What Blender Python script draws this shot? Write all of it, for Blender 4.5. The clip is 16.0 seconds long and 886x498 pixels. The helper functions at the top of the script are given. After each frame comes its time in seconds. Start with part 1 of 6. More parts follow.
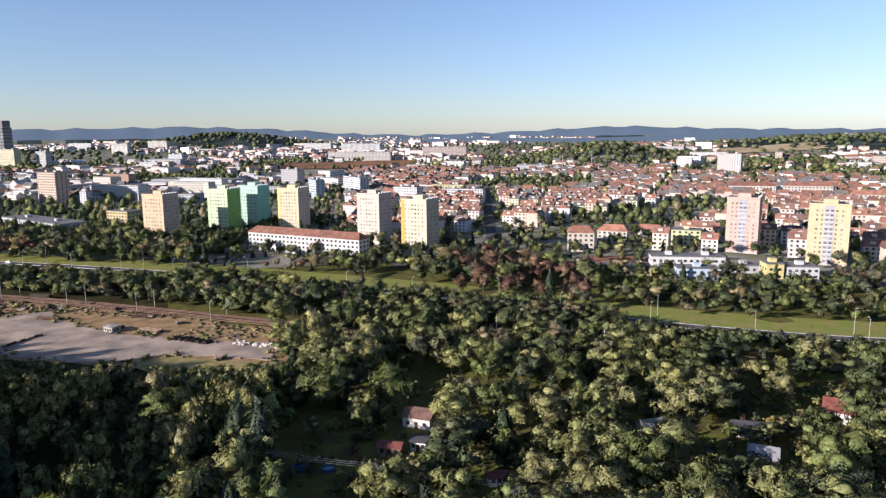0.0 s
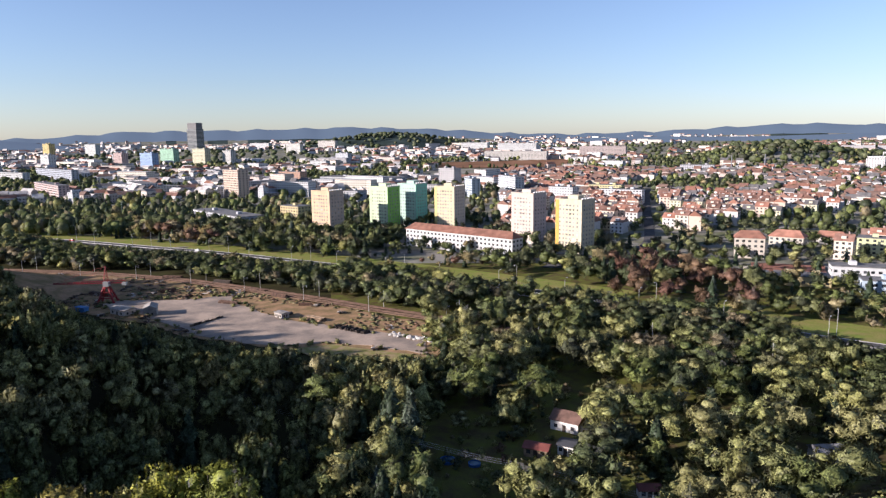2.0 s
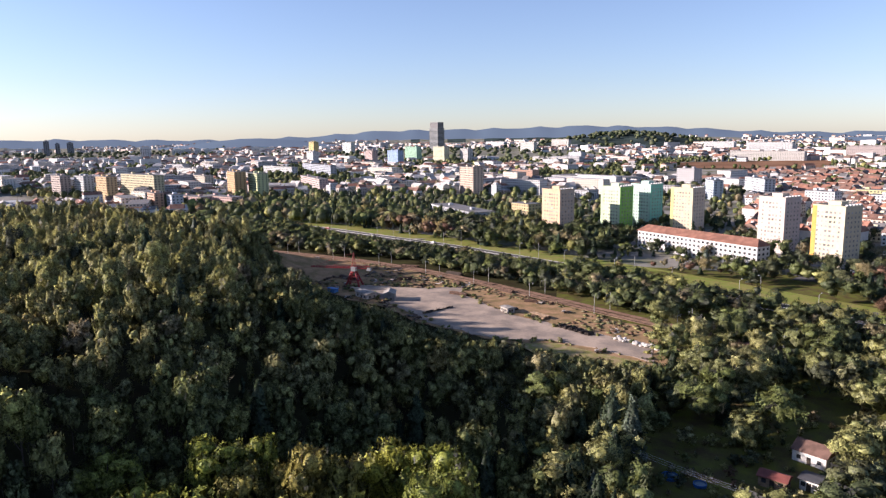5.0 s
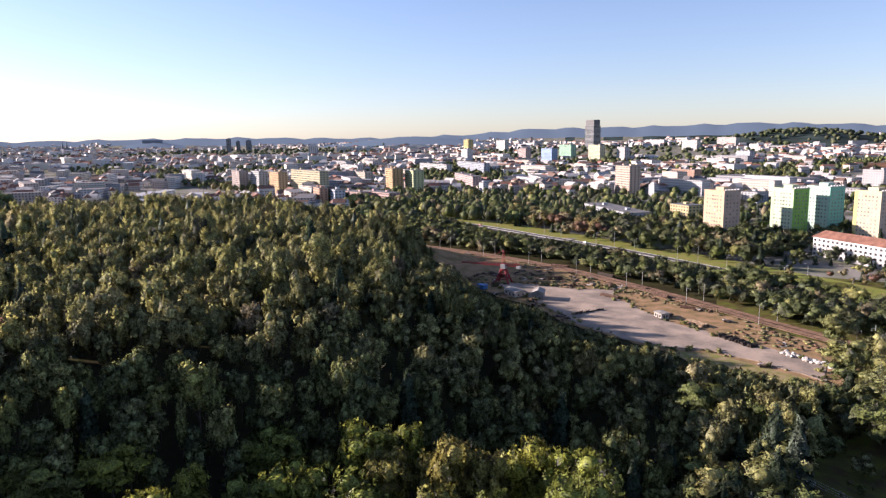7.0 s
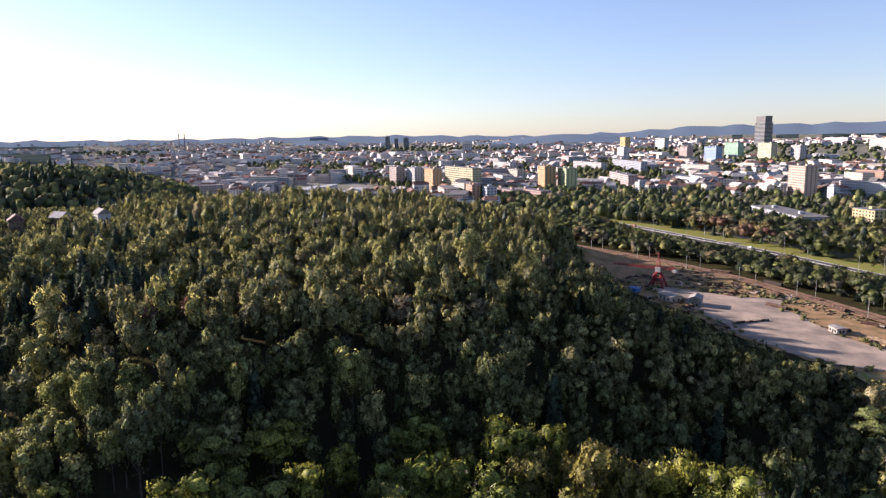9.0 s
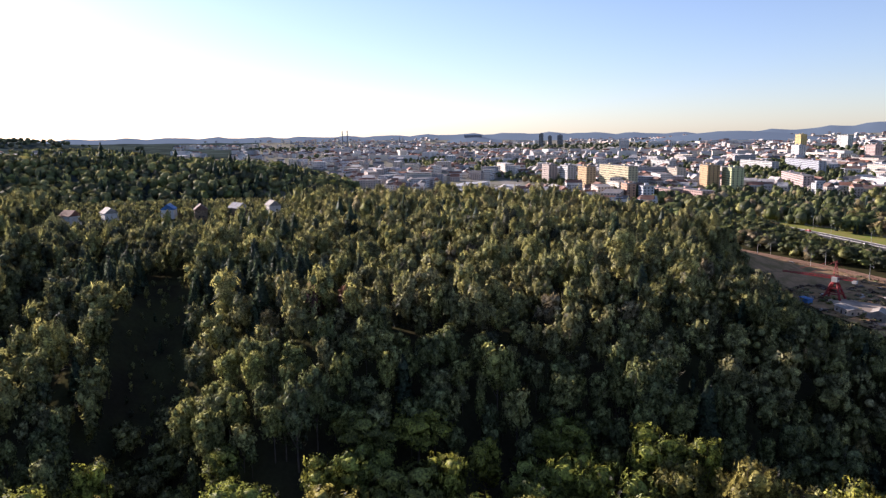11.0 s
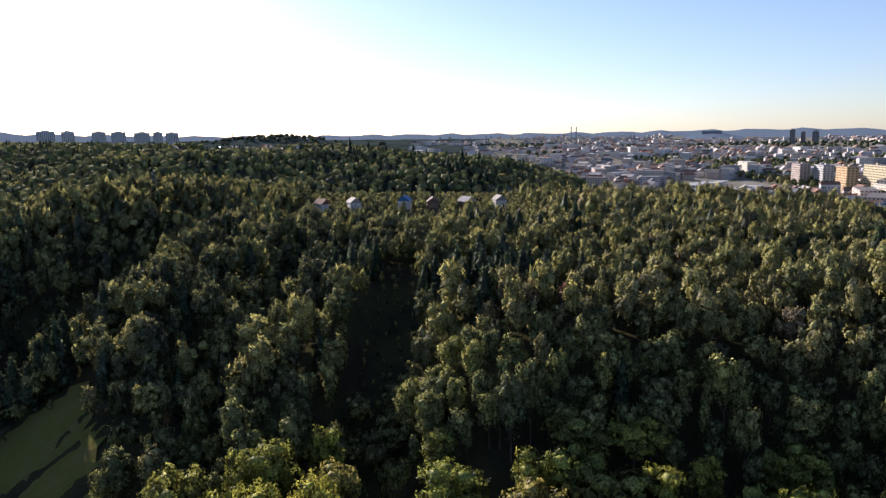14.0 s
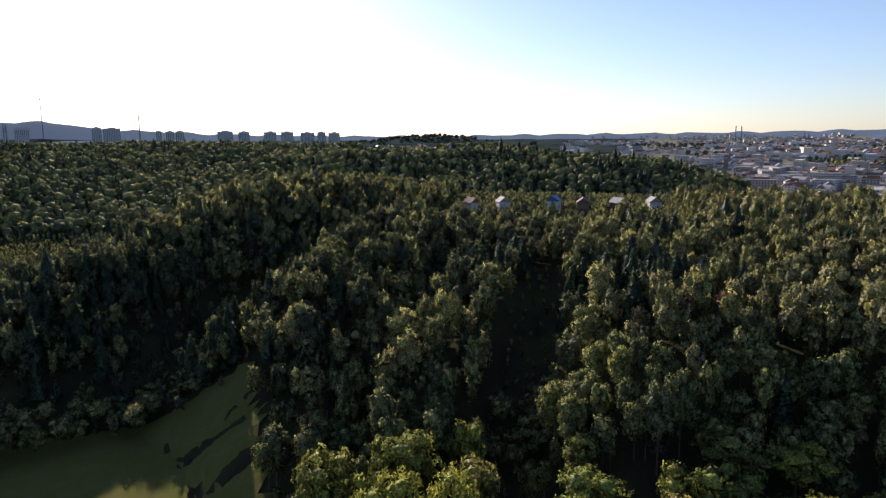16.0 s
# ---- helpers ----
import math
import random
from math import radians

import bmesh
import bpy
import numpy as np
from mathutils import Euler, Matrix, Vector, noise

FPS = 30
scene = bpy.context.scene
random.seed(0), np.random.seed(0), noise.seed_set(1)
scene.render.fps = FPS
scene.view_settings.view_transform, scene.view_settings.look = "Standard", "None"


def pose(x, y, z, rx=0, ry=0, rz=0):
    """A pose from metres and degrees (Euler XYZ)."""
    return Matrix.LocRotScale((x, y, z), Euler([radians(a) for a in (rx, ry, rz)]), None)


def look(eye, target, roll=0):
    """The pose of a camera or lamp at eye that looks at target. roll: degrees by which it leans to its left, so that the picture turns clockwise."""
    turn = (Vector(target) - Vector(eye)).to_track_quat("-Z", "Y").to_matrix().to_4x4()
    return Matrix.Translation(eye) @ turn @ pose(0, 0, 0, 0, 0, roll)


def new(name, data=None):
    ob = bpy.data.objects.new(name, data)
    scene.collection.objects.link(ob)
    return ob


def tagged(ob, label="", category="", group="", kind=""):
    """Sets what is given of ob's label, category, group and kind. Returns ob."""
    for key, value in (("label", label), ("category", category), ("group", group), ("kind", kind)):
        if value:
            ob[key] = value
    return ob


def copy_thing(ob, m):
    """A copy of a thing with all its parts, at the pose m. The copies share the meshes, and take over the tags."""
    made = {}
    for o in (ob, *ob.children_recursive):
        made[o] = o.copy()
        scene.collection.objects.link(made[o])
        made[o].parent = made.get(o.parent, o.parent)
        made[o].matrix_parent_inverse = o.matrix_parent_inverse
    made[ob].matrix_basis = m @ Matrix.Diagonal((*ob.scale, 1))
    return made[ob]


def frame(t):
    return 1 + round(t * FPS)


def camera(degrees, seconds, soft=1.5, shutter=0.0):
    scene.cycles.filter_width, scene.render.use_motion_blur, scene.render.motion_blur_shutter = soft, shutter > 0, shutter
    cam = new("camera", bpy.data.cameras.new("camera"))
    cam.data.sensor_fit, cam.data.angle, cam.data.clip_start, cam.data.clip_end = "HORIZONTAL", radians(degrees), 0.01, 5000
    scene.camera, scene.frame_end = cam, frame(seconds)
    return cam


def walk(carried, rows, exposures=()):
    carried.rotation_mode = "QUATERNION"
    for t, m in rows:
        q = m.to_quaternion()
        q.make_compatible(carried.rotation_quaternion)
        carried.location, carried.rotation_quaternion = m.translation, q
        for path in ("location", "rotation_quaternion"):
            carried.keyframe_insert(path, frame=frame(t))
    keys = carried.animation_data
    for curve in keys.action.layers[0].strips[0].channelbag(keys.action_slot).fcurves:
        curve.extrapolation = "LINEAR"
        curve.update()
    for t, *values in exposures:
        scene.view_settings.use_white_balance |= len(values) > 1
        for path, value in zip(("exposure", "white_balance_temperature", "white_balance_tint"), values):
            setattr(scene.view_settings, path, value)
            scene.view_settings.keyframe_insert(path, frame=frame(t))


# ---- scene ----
cam = camera(65.1, 16.0, 1.3)
EYE = 80.0
ROWS = [
    (0.0, 0.00, -9.31, 0.49),
    (0.5, 3.21, -9.32, 0.62),
    (1, 6.39, -9.30, 0.69),
    (1.5, 9.56, -9.26, 0.72),
    (2, 12.71, -9.23, 0.73),
    (2.5, 15.87, -9.19, 0.73),
    (3, 19.02, -9.16, 0.73),
    (3.5, 22.17, -9.14, 0.73),
    (4, 25.32, -9.12, 0.74),
    (5.2, 32.86, -9.10, 0.75),
    (6.5, 40.99, -9.09, 0.76),
    (7, 44.12, -9.10, 0.76),
    (7.5, 47.24, -9.10, 0.76),
    (8, 50.35, -9.11, 0.76),
    (8.5, 53.47, -9.12, 0.75),
    (9, 56.59, -9.13, 0.75),
    (10.2, 64.07, -9.16, 0.75),
    (11.5, 72.16, -9.22, 0.77),
    (12, 75.26, -9.24, 0.77),
    (12.5, 78.34, -9.25, 0.77),
    (13, 81.42, -9.26, 0.76),
    (13.5, 84.47, -9.27, 0.74),
    (14, 87.52, -9.26, 0.71),
    (14.5, 90.56, -9.24, 0.68),
    (15, 93.60, -9.22, 0.66),
    (15.5, 96.67, -9.18, 0.66),
    (16, 99.79, -9.15, 0.71),
]
# the drone hovers and turns on the spot
walk(cam, [(t, pose(0.02 * t, -0.01 * t, EYE, 90 + pitch, roll, yaw)) for t, yaw, pitch, roll in ROWS], [(0, -0.1, 5450, 19), (2, 0.0, 5500, 21), (4, 0.12, 5600, 23), (7, 0.25, 5750, 27), (9, 0.25, 5750, 27), (12, 0.15, 5700, 25), (14, 0.0, 5650, 23), (16, -0.25, 5600, 21)])

# ---- light ----
SUN_AZ, SUN_EL = 119.0, 17.8        # degrees; azimuth counts from +y towards -x
world = bpy.data.worlds.new("world")
scene.world = world
world.use_nodes = True
wt = world.node_tree
sky = wt.nodes.new("ShaderNodeTexSky")
sky.sky_type, sky.sun_disc = "NISHITA", False
sky.sun_elevation, sky.sun_rotation = radians(SUN_EL), radians(-SUN_AZ)
sky.altitude, sky.air_density, sky.dust_density, sky.ozone_density = 300, 1.0, 0.4, 1.5
hazy_sky = wt.nodes.new("ShaderNodeHueSaturation")
hazy_sky.inputs["Saturation"].default_value = 0.88
cool = wt.nodes.new("ShaderNodeMix")
cool.data_type, cool.blend_type = "RGBA", "MULTIPLY"
cool.inputs["Factor"].default_value, cool.inputs["B"].default_value = 1.0, (0.955, 0.995, 1.055, 1)
wt.links.new(sky.outputs[0], cool.inputs["A"])
wt.links.new(cool.outputs["Result"], hazy_sky.inputs["Color"])
wt.links.new(hazy_sky.outputs[0], wt.nodes["Background"].inputs[0])
wt.nodes["Background"].inputs[1].default_value = 0.135
sun = new("sun", bpy.data.lights.new("sun", "SUN"))
sun.data.energy, sun.data.angle, sun.data.color = 11.0, radians(0.6), (1.0, 0.85, 0.65)
sun.matrix_world = look((0, 0, 300), (math.sin(radians(SUN_AZ)) * 100, -math.cos(radians(SUN_AZ)) * 100, 300 - 100 * math.tan(radians(SUN_EL))))


# ---- the lie of the land ----
def smooth(a, b, v):
    k = np.clip((v - a) / (b - a), 0, 1)
    return k * k * (3 - 2 * k)


# edge of the wooded plateau, which drops steeply to the valley
PLATEAU = [(-200, 150), (-160, 128), (-148, 96), (-154, 72), (-155, 41), (-157, 14), (-166, -3), (-240, -13), (-299, -26), (-295, -52), (-330, -70), (-440, -94),
           (-532, -94), (-520, 0), (-492, 87), (-451, 164), (-390, 225), (-300, 190)]
# ridges of the wooded hills: x, y, height at both ends, half width of the crest, slope of the sides
RIDGES = (
    (-200, 150, 30, -150, 165, 15, 10, 0.50),
    (-150, 165, 15, -118, 165, 10, 8, 0.45),
    (-118, 165, 10, -54, 166, 2, 8, 0.40),
    (-390, 225, 30, -331, 262, 20, 14, 0.45),
    (-331, 262, 20, -300, 290, 4, 10, 0.40),
    (-460, -94, 37, -408, -136, 45, 14, 0.45),
    (-408, -136, 45, -344, -161, 43, 10, 0.58),
    (-344, -161, 43, -295, -168, 37, 8, 0.60),
    (-295, -168, 37, -233, -173, 25, 8, 0.62),
    (-233, -173, 25, -193, -174, 19, 8, 0.62),
    (-193, -174, 19, -150, -190, 6, 8, 0.50),
    (-320, -75, 32, -200, -72, 27, 8, 0.70),
    (-200, -72, 27, -158, -63, 15, 5, 0.80),
    (-158, -63, 15, -124, -54, 5, 4, 0.80),
    (-690, 200, 9, -770, 60, 47, 24, 0.3),
    (-770, 60, 47, -830, -60, 56, 34, 0.28),
    (-830, -60, 56, -830, -240, 57, 40, 0.26),
    (-830, -240, 57, -1250, -200, 54, 90, 0.26),
    (-520, -900, 68, -1000, -620, 68, 60, 0.17),
    (-1000, -620, 68, -1250, -200, 58, 80, 0.17),
    (-200, -900, 68, -520, -900, 68, 60, 0.17),
)
# the gully that cuts the slope: x, y and the height of its floor
GULLY = ((-104, -15, 0), (-134, -14, 4), (-160, -11, 10), (-190, -8, 18), (-235, -5, 31))
# outlying hills: azimuth, distance, height over the plain, half length across, half depth
HILLS = ((-13.3, 1500, 33, 150, 170), (17, 2700, 50, 300, 250), (-3, 3300, 26, 700, 250), (46.5, 3300, 48, 330, 300), (66.5, 3700, 40, 150, 150),
         (-31, 2300, 31, 420, 260), (58, 4200, 22, 500, 300), (127, 3600, 30, 350, 200), (101, 2600, 26, 220, 150), (-24, 3600, 30, 900, 300))
RIM_AZ = (-60, -33, -22, -14, -5, 2, 8, 12, 20, 27, 32, 37, 42, 50, 60, 75, 90, 100, 110, 118, 122, 126, 127.5, 129, 134, 160)
RIM_EL = (0.2, 0.15, 0.35, 0.6, 0.2, 0.05, 0.2, 0.5, 0.8, 0.7, 0.65, 0.6, 0.2, 0.05, 0.2, 0.12, 0.12, 0.1, 0.25, 0.45, 0.7, 0.9, 1.2, 1.45, 1.4, 0.5)


def ground(x, y):
    """The height of the land at x, y (arrays)."""
    x, y = np.asarray(x, float), np.asarray(y, float)
    d = np.hypot(x, y)
    az = np.degrees(np.arctan2(-x, y))
    z = 0.022 * np.clip(d - 560, 0, 1500) + 0.006 * np.clip(d - 2060, 0, 3000)
    west = smooth(84, 100, az) * smooth(900, 1500, d) * (1 - smooth(4000, 4600, d))
    z = z + west * (56 - z)
    for a, dist, h, across, depth in HILLS:
        a = radians(a)
        u, v = -x * math.sin(a) + y * math.cos(a) - dist, x * math.cos(a) + y * math.sin(a)
        z = z + h * np.exp(-(u / depth) ** 2 - (v / across) ** 2)
    rim = EYE + 4700 * np.tan(np.radians(np.interp(az, RIM_AZ, RIM_EL)))
    rim = rim + 5 * np.sin(az * 1.9) + 3 * np.sin(az * 5.3 + 1) + 1.5 * np.sin(az * 17 + 2)
    z = z + smooth(3900, 4700, d) * (rim - z)
    edge, within = np.full(np.shape(z), 1e9), np.zeros(np.shape(z), bool)
    for (x0, y0), (x1, y1) in zip(PLATEAU, PLATEAU[1:] + PLATEAU[:1]):
        dx, dy = x1 - x0, y1 - y0
        k = np.clip(((x - x0) * dx + (y - y0) * dy) / (dx * dx + dy * dy), 0, 1)
        edge = np.minimum(edge, np.hypot(x - x0 - k * dx, y - y0 - k * dy))
        within ^= ((y0 > y) != (y1 > y)) & (x < dx * (y - y0) / dy + x0)
    out = np.where(within, 0, edge)
    hill = 32 - 0.48 * (np.sqrt(out ** 2 + 36) - 6)
    for x0, y0, h0, x1, y1, h1, w, slope in RIDGES:
        dx, dy = x1 - x0, y1 - y0
        k = np.clip(((x - x0) * dx + (y - y0) * dy) / (dx * dx + dy * dy), 0, 1)
        r = np.hypot(x - x0 - k * dx, y - y0 - k * dy)
        r = np.sqrt(np.maximum(r - w, 0) ** 2 + 64) - 8
        hill = np.maximum(hill, h0 + k * (h1 - h0) - slope * r)
    for (x0, y0, h0), (x1, y1, h1) in zip(GULLY, GULLY[1:]):
        dx, dy = x1 - x0, y1 - y0
        k = np.clip(((x - x0) * dx + (y - y0) * dy) / (dx * dx + dy * dy), 0, 1)
        hill = np.minimum(hill, h0 + k * (h1 - h0) + 0.85 * np.maximum(np.hypot(x - x0 - k * dx, y - y0 - k * dy) - 4, 0))
    low = 1.4 * np.sin(x / 41) * np.cos(y / 33) * smooth(0, 10, hill)
    return np.maximum(z, np.maximum(hill, 0) + low)


# ---- materials ----
def mat(name, colour, rough=0.8, metal=0.0, scale=1.0, amount=0.18, fine=12.0, bump=0.15, second=None, spec=0.3, random_by=None, spread=0.12):
    """A surface with broad stains and fine grain in its colour, and a little relief. second: the other colour of the stains."""
    m = bpy.data.materials.new(name)
    m.use_nodes = True
    n, l = m.node_tree.nodes, m.node_tree.links
    b = n["Principled BSDF"]
    b.inputs["Roughness"].default_value, b.inputs["Metallic"].default_value = rough, metal
    b.inputs["Specular IOR Level"].default_value = spec
    geo = n.new("ShaderNodeNewGeometry")
    big, small = n.new("ShaderNodeTexNoise"), n.new("ShaderNodeTexNoise")
    for tex, s, detail in ((big, 0.12 * scale, 5), (small, fine * 0.12 * scale, 4)):
        tex.inputs["Scale"].default_value, tex.inputs["Detail"].default_value = s, detail
        l.new(geo.outputs["Position"], tex.inputs["Vector"])
    ramp = n.new("ShaderNodeValToRGB")
    ramp.color_ramp.elements[0].position, ramp.color_ramp.elements[1].position = 0.36, 0.64
    c2 = second or tuple(c * (1 - 2 * amount) for c in colour)
    ramp.color_ramp.elements[0].color, ramp.color_ramp.elements[1].color = (*c2, 1), (*colour, 1)
    l.new(big.outputs[0], ramp.inputs[0])
    hsv = n.new("ShaderNodeHueSaturation")
    l.new(ramp.outputs[0], hsv.inputs["Color"])
    v = n.new("ShaderNodeMapRange")
    v.inputs["To Min"].default_value, v.inputs["To Max"].default_value = 1 - amount, 1 + amount
    l.new(small.outputs[0], v.inputs["Value"])
    last = v.outputs[0]
    if random_by:
        src = n.new("ShaderNodeObjectInfo").outputs["Random"] if random_by == "object" else geo.outputs["Random Per Island"]
        w = n.new("ShaderNodeMapRange")
        w.inputs["To Min"].default_value, w.inputs["To Max"].default_value = 1 - spread, 1 + spread
        l.new(src, w.inputs["Value"])
        mul = n.new("ShaderNodeMath")
        mul.operation = "MULTIPLY"
        l.new(last, mul.inputs[0]), l.new(w.outputs[0], mul.inputs[1])
        last = mul.outputs[0]
    l.new(last, hsv.inputs["Value"])
    l.new(hsv.outputs[0], b.inputs["Base Color"])
    if bump:
        bp = n.new("ShaderNodeBump")
        bp.inputs["Strength"].default_value, bp.inputs["Distance"].default_value = bump, 0.3 / scale
        l.new(small.outputs[0], bp.inputs["Height"]), l.new(bp.outputs[0], b.inputs["Normal"])
    return m


def leaf_mat(name, stops, translucent=0.35, cut=False, single=False):
    """Foliage: each tree takes its hue from the stops by its tint, each clump a shade of it; light comes through the leaves."""
    m = bpy.data.materials.new(name)
    m.use_nodes = True
    n, l = m.node_tree.nodes, m.node_tree.links
    n.remove(n["Principled BSDF"])
    att, info, geo = n.new("ShaderNodeAttribute"), n.new("ShaderNodeObjectInfo"), n.new("ShaderNodeNewGeometry")
    att.attribute_name = "tint"
    add = n.new("ShaderNodeMath")
    add.operation = "ADD"
    l.new(att.outputs["Fac"], add.inputs[0])
    if single:
        l.new(info.outputs["Random"], add.inputs[1])
    else:
        add.inputs[1].default_value = 0.0
    fr = n.new("ShaderNodeMath")
    fr.operation = "FRACT"
    l.new(add.outputs[0], fr.inputs[0])
    ramp = n.new("ShaderNodeValToRGB")
    while len(ramp.color_ramp.elements) < len(stops):
        ramp.color_ramp.elements.new(0.5)
    for e, (p, c) in zip(ramp.color_ramp.elements, stops):
        e.position, e.color = p, (*c, 1)
    l.new(fr.outputs[0], ramp.inputs[0])
    hsv = n.new("ShaderNodeHueSaturation")
    rnd = n.new("ShaderNodeMapRange")
    rnd.inputs["To Min"].default_value, rnd.inputs["To Max"].default_value = 0.6, 1.4
    l.new(geo.outputs["Random Per Island"], rnd.inputs["Value"])
    l.new(rnd.outputs[0], hsv.inputs["Value"]), l.new(ramp.outputs[0], hsv.inputs["Color"])
    dif, tra, glo, mix, mix2 = (n.new("ShaderNode" + k) for k in ("BsdfDiffuse", "BsdfTranslucent", "BsdfGlossy", "MixShader", "MixShader"))
    glo.inputs["Roughness"].default_value = 0.5
    l.new(hsv.outputs[0], dif.inputs["Color"]), l.new(hsv.outputs[0], tra.inputs["Color"])
    way, turned = n.new("ShaderNodeAttribute"), n.new("ShaderNodeVectorTransform")
    way.attribute_name = "outward"
    turned.vector_type, turned.convert_from, turned.convert_to = "NORMAL", "OBJECT", "WORLD"
    l.new(way.outputs["Vector"], turned.inputs[0])
    # leaf clumps within a bough: the surface is broken up finely
    fine, coarse = n.new("ShaderNodeTexNoise"), n.new("ShaderNodeTexNoise")
    fine.inputs["Scale"].default_value, coarse.inputs["Scale"].default_value = 2.1, 0.75
    sub, sc, add2, norm = (n.new("ShaderNodeVectorMath") for _ in range(4))
    sub.operation, sc.operation, add2.operation, norm.operation = "SUBTRACT", "SCALE", "ADD", "NORMALIZE"
    both = n.new("ShaderNodeMix")
    both.data_type = "RGBA"
    both.inputs[0].default_value = 0.45
    for tex in (fine, coarse):
        tex.inputs["Detail"].default_value = 2.0
        l.new(geo.outputs["Position"], tex.inputs["Vector"])
    l.new(fine.outputs["Color"], both.inputs["A"]), l.new(coarse.outputs["Color"], both.inputs["B"])
    l.new(both.outputs["Result"], sub.inputs[0])
    sub.inputs[1].default_value = (0.5, 0.5, 0.5)
    l.new(sub.outputs[0], sc.inputs[0])
    sc.inputs["Scale"].default_value = 2.4
    l.new(turned.outputs[0], add2.inputs[0]), l.new(sc.outputs[0], add2.inputs[1])
    l.new(add2.outputs[0], norm.inputs[0])
    # Noise in the brightness paints the shaded gaps between leaf clumps.
    grain = n.new("ShaderNodeMapRange")
    grain.inputs["From Min"].default_value, grain.inputs["From Max"].default_value = 0.35, 0.65
    grain.inputs["To Min"].default_value, grain.inputs["To Max"].default_value = 0.45, 1.4
    l.new(fine.outputs[0], grain.inputs["Value"])
    mulv = n.new("ShaderNodeMath")
    mulv.operation = "MULTIPLY"
    l.new(rnd.outputs[0], mulv.inputs[0]), l.new(grain.outputs[0], mulv.inputs[1])
    l.new(mulv.outputs[0], hsv.inputs["Value"])
    for sh in (dif, tra):
        l.new(norm.outputs[0], sh.inputs["Normal"])
    mix.inputs[0].default_value, mix2.inputs[0].default_value = translucent, 0.015
    l.new(dif.outputs[0], mix.inputs[1]), l.new(tra.outputs[0], mix.inputs[2])
    l.new(mix.outputs[0], mix2.inputs[1]), l.new(glo.outputs[0], mix2.inputs[2])
    last = mix2.outputs[0]
    if cut:
        # sprays of leaves with gaps between them
        holes, gap, mix3, clear_air = n.new("ShaderNodeTexNoise"), n.new("ShaderNodeMath"), n.new("ShaderNodeMixShader"), n.new("ShaderNodeBsdfTransparent")
        holes.inputs["Scale"].default_value, holes.inputs["Detail"].default_value = 2.6, 1.5
        l.new(geo.outputs["Position"], holes.inputs["Vector"])
        gap.operation, gap.inputs[1].default_value = "GREATER_THAN", 0.5
        l.new(holes.outputs[0], gap.inputs[0])
        l.new(gap.outputs[0], mix3.inputs[0]), l.new(clear_air.outputs[0], mix3.inputs[1]), l.new(last, mix3.inputs[2])
        last = mix3.outputs[0]
    l.new(last, n["Material Output"].inputs[0])
    return m


def duller(stops):
    """Foliage less yellow, a little greyer: the raised blue puts haze into the colour."""
    return tuple((p, (0.92 * r, 0.93 * g, 1.25 * b)) for p, (r, g, b) in stops)


HUES = ((0.0, (0.063, 0.076, 0.03)), (0.15, (0.135, 0.155, 0.034)), (0.3, (0.075, 0.08, 0.035)), (0.4, (0.18, 0.187, 0.052)), (0.52, (0.3, 0.285, 0.07)), (0.64, (0.2, 0.19, 0.062)), (0.76, (0.34, 0.315, 0.075)), (0.86, (0.21, 0.17, 0.075)), (0.93, (0.27, 0.22, 0.06)), (0.96, (0.16, 0.1, 0.045)), (1.0, (0.15, 0.08, 0.042)))
LEAF, SPRAY = leaf_mat("leaves", duller(HUES), 0.08), leaf_mat("leaf_sprays", duller(HUES), 0.14, True)
# Brighter than the slope's hues: sunshine on the near trees is put into the leaves.
SUNLIT_HUES = ((0.0, (0.16, 0.185, 0.04)), (0.2, (0.24, 0.26, 0.045)), (0.4, (0.14, 0.165, 0.04)), (0.6, (0.28, 0.28, 0.045)), (0.75, (0.19, 0.2, 0.045)), (0.9, (0.25, 0.22, 0.06)), (1.0, (0.17, 0.18, 0.045)))
NEAR_LEAF, NEAR_SPRAY = leaf_mat("near_leaves", SUNLIT_HUES, 0.25, False, True), leaf_mat("near_leaf_sprays", SUNLIT_HUES, 0.35, True, True)
SLOPE = ((0.0, (0.10, 0.115, 0.05)), (0.25, (0.17, 0.185, 0.06)), (0.5, (0.13, 0.145, 0.06)), (0.75, (0.25, 0.255, 0.075)), (0.9, (0.21, 0.2, 0.09)), (1.0, (0.14, 0.165, 0.06)))
SLOPE_LEAF, SLOPE_SPRAY = leaf_mat("slope_leaves", SLOPE, 0.08, False, True), leaf_mat("slope_leaf_sprays", SLOPE, 0.14, True, True)
GREENS = ((0.0, (0.035, 0.05, 0.026)), (0.5, (0.05, 0.07, 0.036)), (1.0, (0.12, 0.14, 0.11)))
NEEDLE, TWIGS = leaf_mat("needles", GREENS, 0.1), leaf_mat("needle_sprays", GREENS, 0.15, True)
BARK = mat("bark", (0.13, 0.10, 0.075), 0.9, scale=8)
EARTH = mat("woodland_earth", (0.05, 0.05, 0.022), 0.95, scale=0.7, amount=0.3, second=(0.035, 0.03, 0.018), spec=0.0)
GARDEN = mat("garden_grass", (0.12, 0.13, 0.03), 0.95, scale=1.5, amount=0.3, second=(0.09, 0.07, 0.035), spec=0.0)
TURF = mat("turf", (0.175, 0.21, 0.045), 0.9, scale=1.2, amount=0.3, second=(0.24, 0.21, 0.075), spec=0.0)
MEADOW = mat("rough_meadow", (0.11, 0.115, 0.028), 0.9, scale=1.5, amount=0.25, second=(0.135, 0.12, 0.04), spec=0.0)
TOWN_GROUND = mat("town_ground", (0.13, 0.135, 0.075), 0.9, scale=0.3, amount=0.3, second=(0.27, 0.25, 0.22), spec=0.0)
